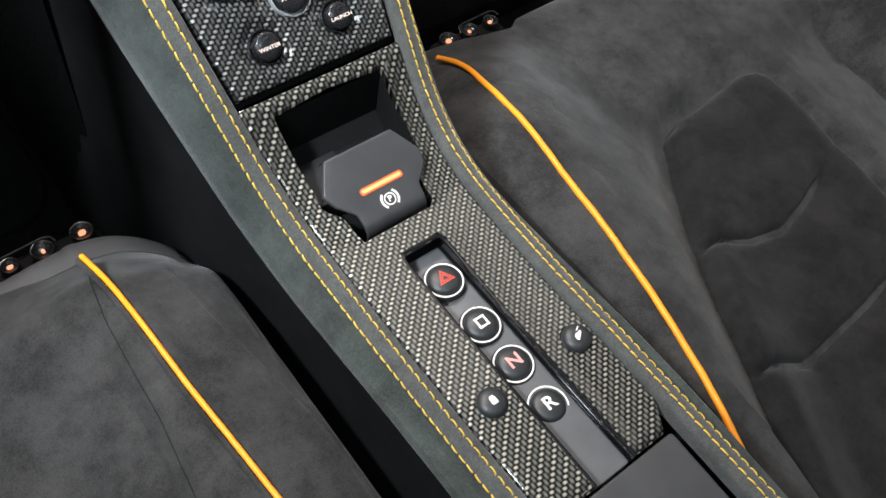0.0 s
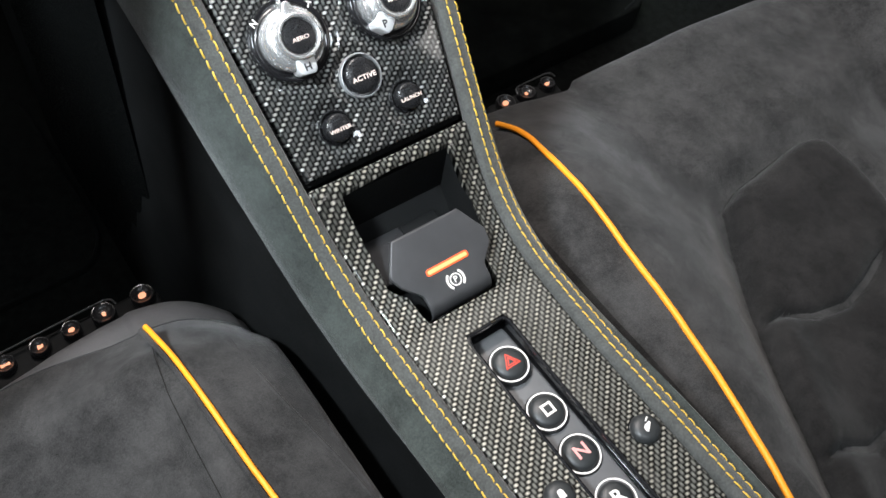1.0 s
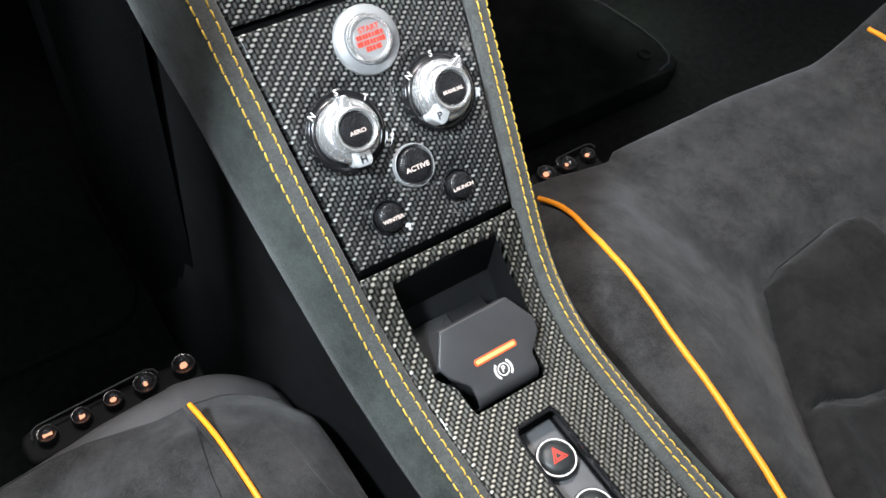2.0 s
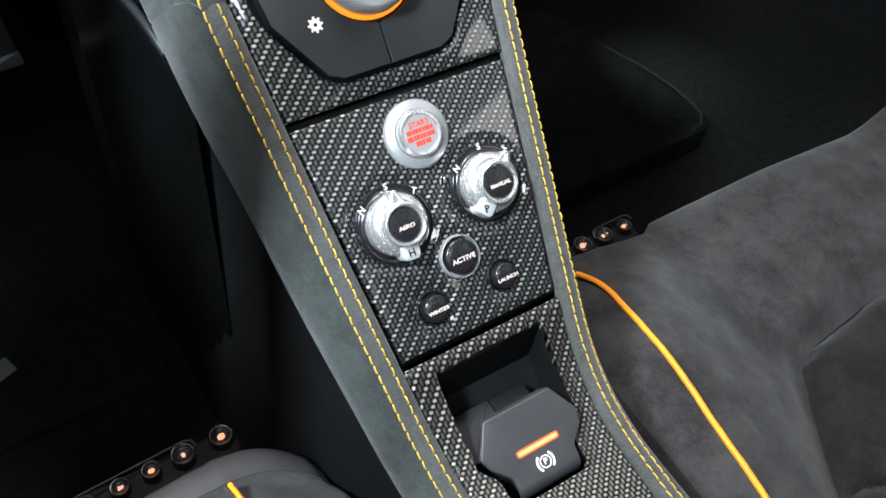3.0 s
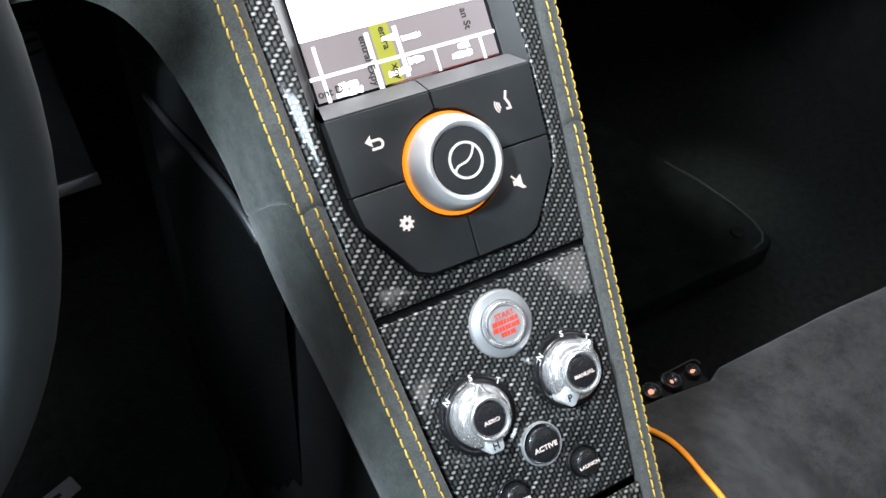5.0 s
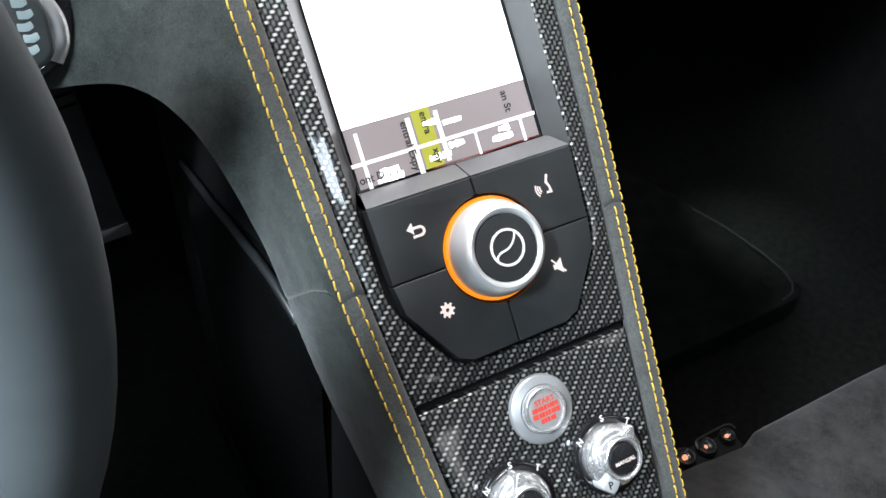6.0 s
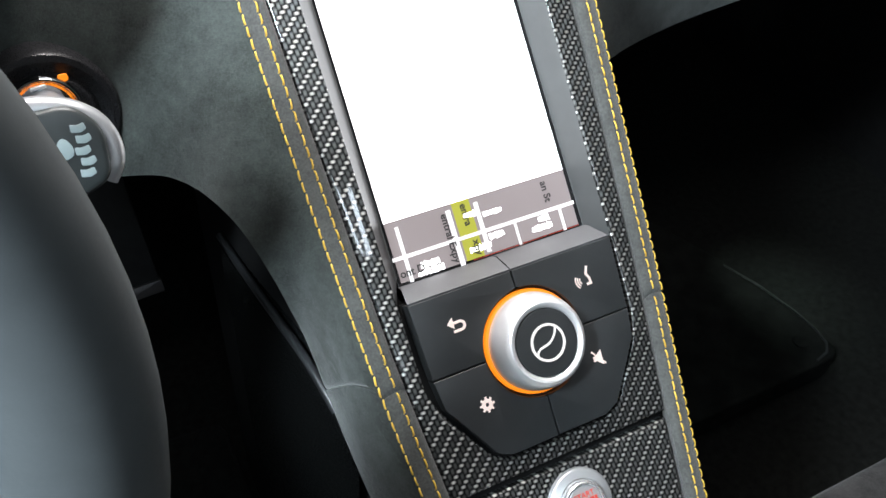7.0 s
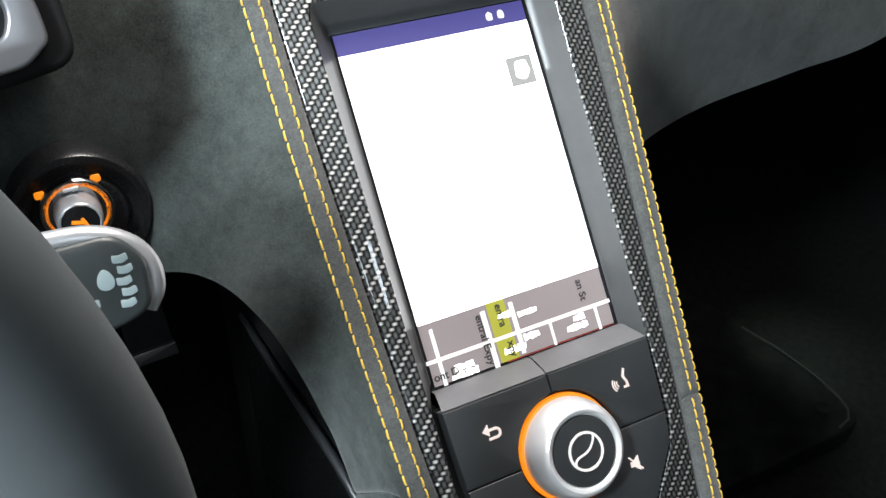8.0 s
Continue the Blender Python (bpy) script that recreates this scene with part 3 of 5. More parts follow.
def letter_d(t):
    for a in ((-0.0021, -0.0022, -0.0021, 0.0022), (-0.0021, 0.0022, 0.0021, 0.0022), (0.0021, 0.0022, 0.0021, -0.0022), (0.0021, -0.0022, -0.0021, -0.0022)):
        part("letter_stroke", bar(*a, 0.0010, 0.0036, 0.0040), LIT_WHITE, t, "stroke of the lit letter D")


def triangle(t):
    for r in (0.0040, 0.0022):
        pts = [(r * math.cos(radians(90 + 120 * k)), r * math.sin(radians(90 + 120 * k)) - 0.0003) for k in range(3)]
        for k in range(3):
            part("triangle_stroke", bar(*pts[k], *pts[(k + 1) % 3], 0.0006, 0.0033, 0.00385), LIT_RED, t, "red triangle stroke")


for y, label, sym in ((-0.1795, "black hazard button with a red triangle", triangle), (-0.2055, "black round gear button with letter D", letter_d),
                      (-0.2275, "black round gear button with letter N", letter("N", LIT_PINK)), (-0.2500, "black round gear button with letter R", letter("R", LIT_WHITE))):
    dome_button("gear_button", label, pose(0, y, -0.1158, -2, 0, 0), True, sym)


def padlock(t):
    part("symbol", prism(fillet([(-0.0014, -0.0019), (0.0014, -0.0019), (0.0014, 0.0006), (0.0009, 0.0019), (-0.0009, 0.0019), (-0.0014, 0.0006)], 0.0005, 3), 0.0035, 0.0042, 0.0001), LIT_WHITE, t, "white padlock symbol")


def hood(t):
    part("symbol", prism(fillet([(-0.0024, -0.0010), (0.0020, -0.0010), (0.0024, 0.0001), (0.0012, 0.0004), (0.0004, 0.0012), (-0.0012, 0.0012), (-0.0022, 0.0004)], 0.0004, 3), 0.0034, 0.0043, 0.0001), LIT_WHITE, t, "white lid symbol").rotation_euler = (0, 0, radians(38))
    part("symbol", bar(0.0010, 0.0022, 0.0024, 0.0030, 0.0006, 0.0030, 0.0041), LIT_WHITE, t)


def small_dome(name, label, m, symbol):
    t = thing(name, m, label, "button", "lower plate buttons")
    part("cap", lathe([(0.0066, -0.003), (0.0066, 0.0010), (0.0064, 0.0019), (0.0056, 0.0029), (0.0044, 0.0036), (0.0028, 0.0040), (0.0012, 0.0041)]), SATIN, t)
    part("collar", ring_flat(0.0065, 0.0072, -0.001, 0.0004), GLOSS, t)
    symbol(t)


small_dome("lock_button", "domed black lock button in the carbon plate", pose(-0.0215, -0.2375, -0.1082, -2, 0, 0), padlock)
small_dome("lid_button", "domed black lid release button in the carbon plate", pose(0.0265, -0.2355, -0.1082, -2, 0, 0), hood)


# ---- switch panel ----
FLARES = [(-0.0232, -0.0511, 0.0178, 0.0014), (0.0238, -0.0496, 0.0178, 0.0014), (0.0174, -0.0908, 0.0078, 0.0013), (-0.0188, -0.0913, 0.0080, 0.0013), (0.0005, -0.0750, 0.0098, 0.0008)]


def panel_height(x, v):
    """The lacquered plate swells a little and dips round the dials and push buttons."""
    h = 0.0
    for cx, cv, r, a in FLARES:
        d = math.hypot(x - cx, v - cv)
        h = min(h, -a * (1 - step(r - 0.0005, r + 0.0052, d)))
    h += 0.0007 * (1 - ((v + 0.054) / 0.054) ** 2) - 0.0006
    return h


def switch_panel():
    t = thing("switch_panel", PANEL, "glossy carbon-fibre switch panel with dials", "console panel")
    rows, n, m = [], 180, 144
    for k in range(n + 1):
        v = -0.1080 + 0.1068 * k / n
        w = 0.0400 + (v + 0.1080) * (0.0118 / 0.1068)
        row = []
        for j in range(m + 1):
            x = w * (2 * j / m - 1)
            e = min(w - abs(x), v + 0.1080, -0.0012 - v)
            row.append((x, v, panel_height(x, v) - 0.0012 * (1 - math.sqrt(max(0.0, 1 - (1 - min(1.0, e / 0.0015)) ** 2)))))
        rows.append([(-w, v, -0.006)] + row + [(w, v, -0.006)])
    rows = [[(p[0], p[1], -0.006) for p in rows[0]]] + rows + [[(p[0], p[1], -0.006) for p in rows[-1]]]
    bm = bmesh.new()
    grid(bm, rows)
    bmesh.ops.remove_doubles(bm, verts=bm.verts, dist=0.00001)
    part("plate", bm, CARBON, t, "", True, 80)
    part("gap", prism([(-0.041, -0.1105), (0.041, -0.1105), (0.0528, 0.0012), (-0.0528, 0.0012)], -0.012, -0.0050, 0.0002), DEEP, t, "black shadow gap round the plate")


switch_panel()


def on_panel(x, v, turn=0.0, n=0.0):
    return PANEL @ pose(x, v, n, 0, 0, turn)


def start_button():
    t = thing("start_button", on_panel(0.0, -0.0190), "silver ringed engine start button with red print", "button")
    part("outer_ring", lathe([(0.0148, -0.001), (0.0148, 0.0010), (0.0145, 0.0017), (0.0138, 0.0022), (0.0110, 0.0031), (0.0106, 0.0028), (0.0105, 0.0004)], 64), BRUSH, t, "brushed silver outer ring")
    part("inner_ring", lathe([(0.0103, 0.0), (0.0103, 0.0036), (0.0100, 0.0048), (0.0092, 0.0056), (0.0085, 0.0056), (0.0081, 0.0050), (0.0080, 0.0042)], 64), SILVER, t, "bright inner ring")
    part("cap", lathe([(0.0079, 0.0), (0.0079, 0.0047), (0.0075, 0.0051), (0.004, 0.0053), (0.001, 0.0053)], 48), BRUSH, t, "satin grey cap")
    words("word", "START", 0.0033, LIT_RED, t, pose(0.0004, 0.0040, 0.0055), "red word")
    rng = random.Random(3)
    for k, (x0, x1) in enumerate(((-0.0058, 0.0058), (-0.0062, 0.0056), (-0.0030, 0.0032))):
        y, x = 0.0013 - 0.0026 * k, x0
        while x < x1:
            w = rng.uniform(0.0010, 0.0014)
            part("print_mark", bar(x, y - 0.0004, x, y + 0.0004, w, 0.0050, 0.0055), LIT_RED, t, "red print too small to read")
            x += w + 0.00025


start_button()


def dial(x, v, label, word, tail, turn):
    t = thing("rotary_dial", on_panel(x, v), label, "dial", "rotary dials")
    part("recess_ring", lathe([(0.0174, -0.004), (0.0174, 0.0012), (0.0170, 0.0023), (0.0162, 0.0026), (0.0146, 0.0024), (0.0132, 0.0010)], 56), GLOSS, t, "glossy black ring round the dial")
    part("knob", lathe([(0.0133, 0.0), (0.0135, 0.0024), (0.0135, 0.0048), (0.0132, 0.0062), (0.0124, 0.0076), (0.0112, 0.0088), (0.0098, 0.0094)], 64), SILVER, t, "polished silver knob")
    part("collar", lathe([(0.0098, 0.0086), (0.0096, 0.0118), (0.0093, 0.0130), (0.0086, 0.0136), (0.0078, 0.0134), (0.0072, 0.0126), (0.0071, 0.0110)], 64), SILVER, t, "silver collar")
    part("push_cap", lathe([(0.0070, 0.007), (0.0070, 0.0126), (0.0066, 0.0131), (0.004, 0.0134), (0.001, 0.0135)], 48), CAP, t, "black push cap")
    words("word", word, 0.0023, LIT_PEACH, t, pose(0, -0.0010, 0.01362), "lit word", 1.25 if len(word) < 5 else 1.08)
    part("lamp_slot", bar(-0.0006, 0.0032, 0.0008, 0.0040, 0.0008, 0.0131, 0.01365), BLACK, t)
    for k in range(2):
        a = radians(turn + 180 * k)
        c, s = math.cos(a), math.sin(a)
        p = [(0.0085, -0.0042), (0.0138, -0.0040), (0.0152, -0.0028), (0.0154, 0.0028), (0.0138, 0.0040), (0.0085, 0.0042)] if k else \
            [(0.0080, -0.0044), (0.0122, -0.0022), (0.0146, -0.0011), (0.0146, 0.0011), (0.0122, 0.0022), (0.0080, 0.0044)]
        out = fillet([(q[0] * c - q[1] * s, q[0] * s + q[1] * c) for q in p], 0.0010, 3)
        part("tail_tab" if k else "pointer", prism(out, 0.002, 0.0102 if k else 0.0112, 0.0008), KNOB if k else SILVER, t)
    for k in range(3):
        a = radians(turn + 115 + 28 * k)
        part("grip_notch", tube([(0.0128 * math.cos(a), 0.0128 * math.sin(a), 0.0066), (0.0106 * math.cos(a), 0.0106 * math.sin(a), 0.0089)], 0.0004, 6), BRUSH, t)
    a = radians(turn + 180)
    words("tail_letter", tail, 0.0044, BLACK, t, pose(0.0124 * math.cos(a), 0.0124 * math.sin(a), 0.01035, 0, 0, 0), "dark letter")
    for ch, a in (("N", 139), ("S", 87), ("T", 40)):
        r = 0.0163
        words("mark", ch, 0.0038, LIT_WHITE, t, pose(r * math.cos(radians(a)), r * math.sin(radians(a)), 0.0029, 0, 0, (a - 90) * 0.6), "white position letter")


dial(-0.0232, -0.0511, "silver aero dial with black push cap", "AERO", "H", 88)
dial(0.0238, -0.0496, "silver manual dial with black push cap", "MANUAL", "P", 48)


def push_button(x, v, r, h, word, label, clear):
    t = thing("push_button", on_panel(x, v), label, "button", "push buttons")
    if clear:
        part("collar", lathe([(r * 1.24, -0.004), (r * 1.24, 0.0010), (r * 1.21, 0.0016), (r * 1.16, 0.0017), (r * 1.10, 0.0004), (r * 1.07, -0.0008)], 56), BRUSH, t, "dull metal collar")
    else:
        part("collar", lathe([(r * 1.30, -0.004), (r * 1.29, -0.0002), (r * 1.24, 0.0003), (r * 1.16, 0.0001), (r * 1.07, -0.0006), (r * 1.05, -0.0008)], 48), GLOSS, t, "glossy black collar")
    part("cap", lathe([(r, -0.001), (r, h - 0.0010), (r * 0.97, h - 0.0004), (r * 0.90, h), (r * 0.72, h + 0.0004), (r * 0.45, h + 0.0006), (r * 0.1, h + 0.0007)], 48), CAP, t, "domed black cap")
    words("word", word, r * 0.38, LIT_PEACH, t, pose(0, -0.0004 - 0.08 * r, h + 0.0008), "lit word", 1.18)
    if not clear:
        part("lamp_slot", bar(-0.0008, r * 0.5, 0.0010, r * 0.55, 0.0009, h - 0.0001, h + 0.0008), BLACK, t)


push_button(0.0005, -0.0750, 0.0078, 0.0030, "ACTIVE", "round black active button with silver collar", True)
push_button(0.0174, -0.0908, 0.0058, 0.0040, "LAUNCH", "round black launch button", False)
push_button(-0.0188, -0.0913, 0.0060, 0.0040, "WINTER", "round black winter button", False)


# ---- upper surround and screen ----
HOLE = [(-0.0235, 0.0100), (0.0235, 0.0100), (0.0305, 0.0135), (0.0460, 0.0370), (0.0494, 0.0470), (0.0520, 0.2460), (-0.0530, 0.2460), (-0.0502, 0.0470), (-0.0460, 0.0370), (-0.0305, 0.0135)]


def ray_poly(pts, o, a):
    d, best = Vector((math.cos(a), math.sin(a))), 9.0
    for k in range(len(pts)):
        p, q = Vector(pts[k - 1]) - Vector(o), Vector(pts[k]) - Vector(o)
        e = q - p
        den = d.x * e.y - d.y * e.x
        if abs(den) < 1e-12:
            continue
        t, u = (p.x * e.y - p.y * e.x) / den, (p.x * d.y - p.y * d.x) / den
        if t > 0 and -1e-6 <= u <= 1 + 1e-6:
            best = min(best, t)
    return best


def upper_surround():
    t = thing("screen_surround", UPPER, "glossy carbon-fibre surround of the screen", "console panel")
    right = []
    for k in range(31):
        v = 0.0022 + 0.33 * k / 30
        w, z, d = spline(LINE, min(0.299, v * 0.7071))
        right.append((w - 0.0002, v))
    outer = right + [(-x, v) for x, v in reversed(right)]
    hole = dense(fillet(HOLE, 0.0060, 5), 0.0030)
    o = (0.0, 0.13)
    angs = [math.atan2(p[1] - o[1], p[0] - o[0]) for p in hole]
    first = [min(range(len(hole)), key=lambda k: abs(angs[k] - math.atan2(c[1] - o[1], c[0] - o[0]))) for c in (outer[0], outer[-1])]

    def rim(d):
        """The outer edge moved in by d, one point for each point of the hole."""
        poly = offset_poly(outer, d)
        out = []
        for k, a in enumerate(angs):
            r = ray_poly(poly, o, a)
            out.append((o[0] + r * math.cos(a), o[1] + r * math.sin(a)))
        out[first[0]], out[first[1]] = poly[0], poly[-1]
        return out

    rings = [[(x, v, h) for x, v in rim(d)] for d, h in [(0, -0.010)] + [(0.0018 * (1 - math.cos(math.pi * q / 12)), -0.0013 + 0.0018 * math.sin(math.pi * q / 12)) for q in range(7)]]
    lip = [(0.0050 - 0.0040 * q / 6, 0.0008 + 0.0004 * math.sin(math.pi * q / 12)) for q in range(7)]
    lip += [(0.0010 - 0.0010 * math.sin(math.pi * q / 12), 0.0002 + 0.0010 * math.cos(math.pi * q / 12)) for q in range(1, 7)]
    lip += [(-0.0002, -0.004)]
    lips = [[(x, v, h) for x, v in offset_poly(hole, -d)] for d, h in lip]
    rings.append([tuple(Vector(p).lerp(Vector(q), 0.5)[:2]) + (0.00068,) for p, q in zip(rings[-1], lips[0])])
    bm = bmesh.new()
    grid(bm, rings + lips, close_u=True)
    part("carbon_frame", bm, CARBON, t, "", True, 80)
    inner = fillet([(x * 1.002, v) for x, v in HOLE], 0.0060, 5)
    seat = fillet([(-0.0450, 0.0880), (0.0450, 0.0880), (0.0450, 0.2365), (-0.0450, 0.2365)], 0.001, 5)
    angs = sorted({2 * math.pi * k / 160 - math.pi for k in range(160)} | {math.atan2(p[1] - 0.16, p[0]) for p in HOLE + seat})
    rows = []
    for a in angs:
        ra, rb = ray_poly(inner, (0, 0.16), a), ray_poly(seat, (0, 0.16), a)
        c, s = math.cos(a), math.sin(a)
        rows.append([(ra * c, 0.16 + ra * s, 0.0005), ((rb + 0.3 * (ra - rb)) * c, 0.16 + (rb + 0.3 * (ra - rb)) * s, -0.0070), (rb * c, 0.16 + rb * s, -0.0098), (rb * 0.985 * c, 0.16 + rb * 0.985 * s, -0.0100)])
    # angles run from -180 degrees: the stretch below the keys' upper edge stays black
    first = next(k for k, r in enumerate(rows) if r[0][1] < 0.0850)
    last = max(k for k, r in enumerate(rows) if r[0][1] < 0.0850)
    low = rows[first:last + 1]
    ring = rows[last:] + rows[:first + 1]
    high = [k for k, r in enumerate(ring) if r[2][1] > 0.2360]
    for stretch in (ring[:high[0] + 1], ring[high[-1]:]):
        bm = bmesh.new()
        grid(bm, stretch)
        part("bezel", bm, BEZEL, t, "satin grey sloping screen bezel")
    # Same plastic as the rest of the bezel; its shade is a black colour.
    bt = bmesh.new()
    grid(bt, ring[high[0]:high[-1] + 1])
    part("shaded_top_bezel", bt, SATIN, t, "upper bezel strip, its shade put in a black colour")
    bn = bmesh.new()
    grid(bn, [[(p[0], p[1], p[2] - 0.002) for p in r[:2]] for r in low])
    part("key_gap", bn, DEEP, t, "black gap round the keys")
    part("well", prism([(-0.0485, 0.0105), (0.0485, 0.0105), (0.0485, 0.0835), (-0.0485, 0.0835)], -0.016, -0.0045, 0.0002), DEEP, t, "black well under the keys")


upper_surround()


def display():
    t = thing("display_screen", UPPER @ pose(0, 0, -0.0103), "lit portrait display showing a white page and a map strip", "screen")
    part("glass", block(-0.0448, 0.0448, 0.0885, 0.2362, -0.004, 0.0, 0.001, 0.0003), GLOSS, t, "black glass panel")
    z = 0.0004

    def patch(name, x0, x1, v0, v1, k, material, label=""):
        part(name, prism([(x0, v0), (x1, v0), (x1, v1), (x0, v1)], z, z + 0.00012 * k, 0.00001), material, t, label, False)

    patch("white_page", -0.0432, 0.0425, 0.1162, 0.2262, 1, SCREEN_WHITE, "white page")
    patch("status_bar", -0.0432, 0.0425, 0.2262, 0.2348, 1, SCREEN_BAR, "purple status bar")
    patch("map_ground", -0.0432, 0.0425, 0.0912, 0.1162, 1, SCREEN_MAP, "grey map strip")
    patch("main_road", -0.0128, -0.0045, 0.0912, 0.1162, 2, SCREEN_OLIVE, "olive road")
    for x0, v0, x1, v1, w in ((-0.0432, 0.1010, 0.0425, 0.1010, 0.0016), (-0.0385, 0.0912, -0.0385, 0.1128, 0.0016), (0.0130, 0.0912, 0.0130, 0.1010, 0.0012), (0.0355, 0.0912, 0.0355, 0.1010, 0.0014), (-0.0150, 0.0912, -0.0150, 0.1128, 0.0022), (-0.0020, 0.0930, -0.0020, 0.1128, 0.0020)):
        part("road", bar(x0, v0, x1, v1, w, z, z + 0.00034), SCREEN_ROAD, t, "", False)
    rng = random.Random(5)
    for body, x, v, turn in (("entral Expy", -0.0172, 0.1025, -90), ("en ra", -0.0078, 0.1100, -90), ("xpy", -0.0066, 0.0955, -90), ("ont D", -0.0372, 0.0945, 0), ("an St", 0.0312, 0.1092, -90)):
        words("map_text", body, 0.0046, SCREEN_TEXT, t, pose(x, v, z + 0.0004, 0, 0, turn), "dark map lettering")
    # bright words that cannot be made out
    for x0, v0, n in ((-0.0325, 0.0955, 6), (-0.0345, 0.0925, 8), (0.0005, 0.1078, 6), (-0.0100, 0.0950, 7), (0.0005, 0.0980, 5), (-0.0085, 0.1095, 4), (0.0245, 0.0985, 4), (0.0205, 0.0950, 7)):
        for k in range(n):
            h = rng.uniform(0.0004, 0.0009)
            part("map_text", bar(x0 + 0.0015 * k, v0 - h, x0 + 0.0015 * k + rng.uniform(-0.0002, 0.0003), v0 + h, rng.uniform(0.0009, 0.0012), z, z + 0.00044), SCREEN_WHITE, t, "", False)
    patch("tile", 0.0272, 0.0392, 0.1995, 0.2118, 2, SCREEN_TILE, "grey tile")
    part("tile_symbol", prism(fillet([(0.0300, 0.2030), (0.0345, 0.2015), (0.0372, 0.2050), (0.0362, 0.2100), (0.0310, 0.2098)], 0.0012, 3), z, z + 0.0004, 0.00002), SCREEN_WHITE, t, "", False)
    for x in (0.0255, 0.0310):
        part("status_symbol", prism(fillet([(x - 0.0014, 0.2290), (x + 0.0014, 0.2288), (x + 0.0016, 0.2315), (x, 0.2328), (x - 0.0015, 0.2315)], 0.0008, 3), z, z + 0.0003, 0.00002), SCREEN_ROAD, t, "", False)
    part("lower_edge", bar(-0.0100, 0.0908, 0.0424, 0.0908, 0.00014, z, z + 0.0003), LIT_RED, t, "thin lit lower edge")


display()


def control_pad():
    t = thing("control_pad", UPPER, "black control pad of four keys round a knob", "control pad")
    hole = 0.0229
    cx, cv = 0.0, 0.0525

    def key(name, pts, label):
        """A key with the round hole of the knob cut out of its inner corner."""
        a0, a1 = math.atan2(pts[0][1] - cv, pts[0][0] - cx), math.atan2(pts[-1][1] - cv, pts[-1][0] - cx)
        while a1 < a0:
            a1 += 2 * math.pi
        arc = [(cx + hole * math.cos(a1 + (a0 - a1) * k / 14), cv + hole * math.sin(a1 + (a0 - a1) * k / 14)) for k in range(15)]
        part(name, prism(list(pts) + arc, -0.004, 0.0034, 0.0005), SATIN, t, label, True, 20)

    g = 0.0003
    top, mid = 0.0830, 0.0515
    key("key", [(0.0235, mid + g), (0.0466, mid + g), (0.0478, top), (-0.0012 + g, top), (-0.0012 + g, 0.0752)], "satin black voice key")
    key("key", [(-0.0012 - g, 0.0752), (-0.0012 - g, top), (-0.0478, top), (-0.0466, mid + g), (-0.0235, mid + g)], "satin black return key")
    key("key", [(-0.0235, mid - g), (-0.0466, mid - g), (-0.0452, 0.0392), (-0.0293, 0.0150), (-0.0228, 0.0121), (-0.0012 - g, 0.0121), (-0.0012 - g, 0.0298)], "satin black settings key")
    key("key", [(-0.0012 + g, 0.0298), (-0.0012 + g, 0.0121), (0.0228, 0.0121), (0.0293, 0.0150), (0.0452, 0.0392), (0.0466, mid - g), (0.0235, mid - g)], "satin black mute key")
    for x0, x1 in ((-0.0476, -0.0012 - g), (-0.0012 + g, 0.0476)):
        bm = bmesh.new()
        grid(bm, [[(x0, top + 0.0001, -0.004), (x1, top + 0.0001, -0.004)], [(x0, top + 0.0001, 0.0028), (x1, top + 0.0001, 0.0028)], [(x0, top + 0.0008, 0.0031), (x1, top + 0.0008, 0.0031)],
                  [(x0 * 0.95, 0.0895, -0.0065), (x1 * 0.95, 0.0895, -0.0065)], [(x0 * 0.95, 0.0900, -0.0100), (x1 * 0.95, 0.0900, -0.0100)]])
        part("upper_slope", bm, GREY, t, "grey slope above the keys")
    z0, z1 = 0.0033, 0.0037
    # return arrow
    for a in ((-0.0318, 0.0674, -0.0290, 0.0674), (-0.0322, 0.0708, -0.0290, 0.0708)):
        part("return_symbol", bar(*a, 0.0011, z0, z1), LIT_PEACH, t, "lit return arrow")
    o = part("return_symbol", ring_flat(0.00115, 0.00225, z0, z1, -90, 90, 16), LIT_PEACH, t)
    o.location = (-0.0289, 0.0691, 0)
    part("return_symbol", prism([(-0.0345, 0.0708), (-0.0317, 0.0684), (-0.0317, 0.0732)], z0, z1, 0.00004), LIT_PEACH, t)
    # voice
    face = [(0.0014, 0.0036), (0.0004, 0.0010), (0.0014, -0.0012), (0.0017, -0.0034), (0.0002, -0.0034)]
    for k in range(4):
        (ax, av), (bx, bv) = face[k], face[k + 1]
        part("voice_symbol", bar(0.0312 + ax, 0.0705 + av, 0.0312 + bx, 0.0705 + bv, 0.0010, z0, z1), LIT_PEACH, t, "lit voice symbol")
    for r in (0.0016, 0.0026, 0.0036):
        o = part("voice_symbol", ring_flat(r, r + 0.0005, z0, z1, 150, 230, 8), LIT_PEACH, t)
        o.location = (0.0298, 0.0694, 0)
    # gear
    o = part("settings_symbol", ring_flat(0.0008, 0.0024, z0, z1), LIT_PEACH, t, "lit gear symbol")
    o.location = (-0.0278, 0.0352, 0)
    for k in range(8):
        a = radians(45 * k)
        part("settings_symbol", bar(-0.0278 + 0.0022 * math.cos(a), 0.0352 + 0.0022 * math.sin(a), -0.0278 + 0.0028 * math.cos(a), 0.0352 + 0.0028 * math.sin(a), 0.0009, z0, z1), LIT_PEACH, t)
    # mute
    part("mute_symbol", prism([(0.0238, 0.0348), (0.0252, 0.0348), (0.0280, 0.0325), (0.0280, 0.0390), (0.0252, 0.0370), (0.0238, 0.0370)], z0, z1, 0.00004), LIT_PEACH, t, "lit mute symbol")
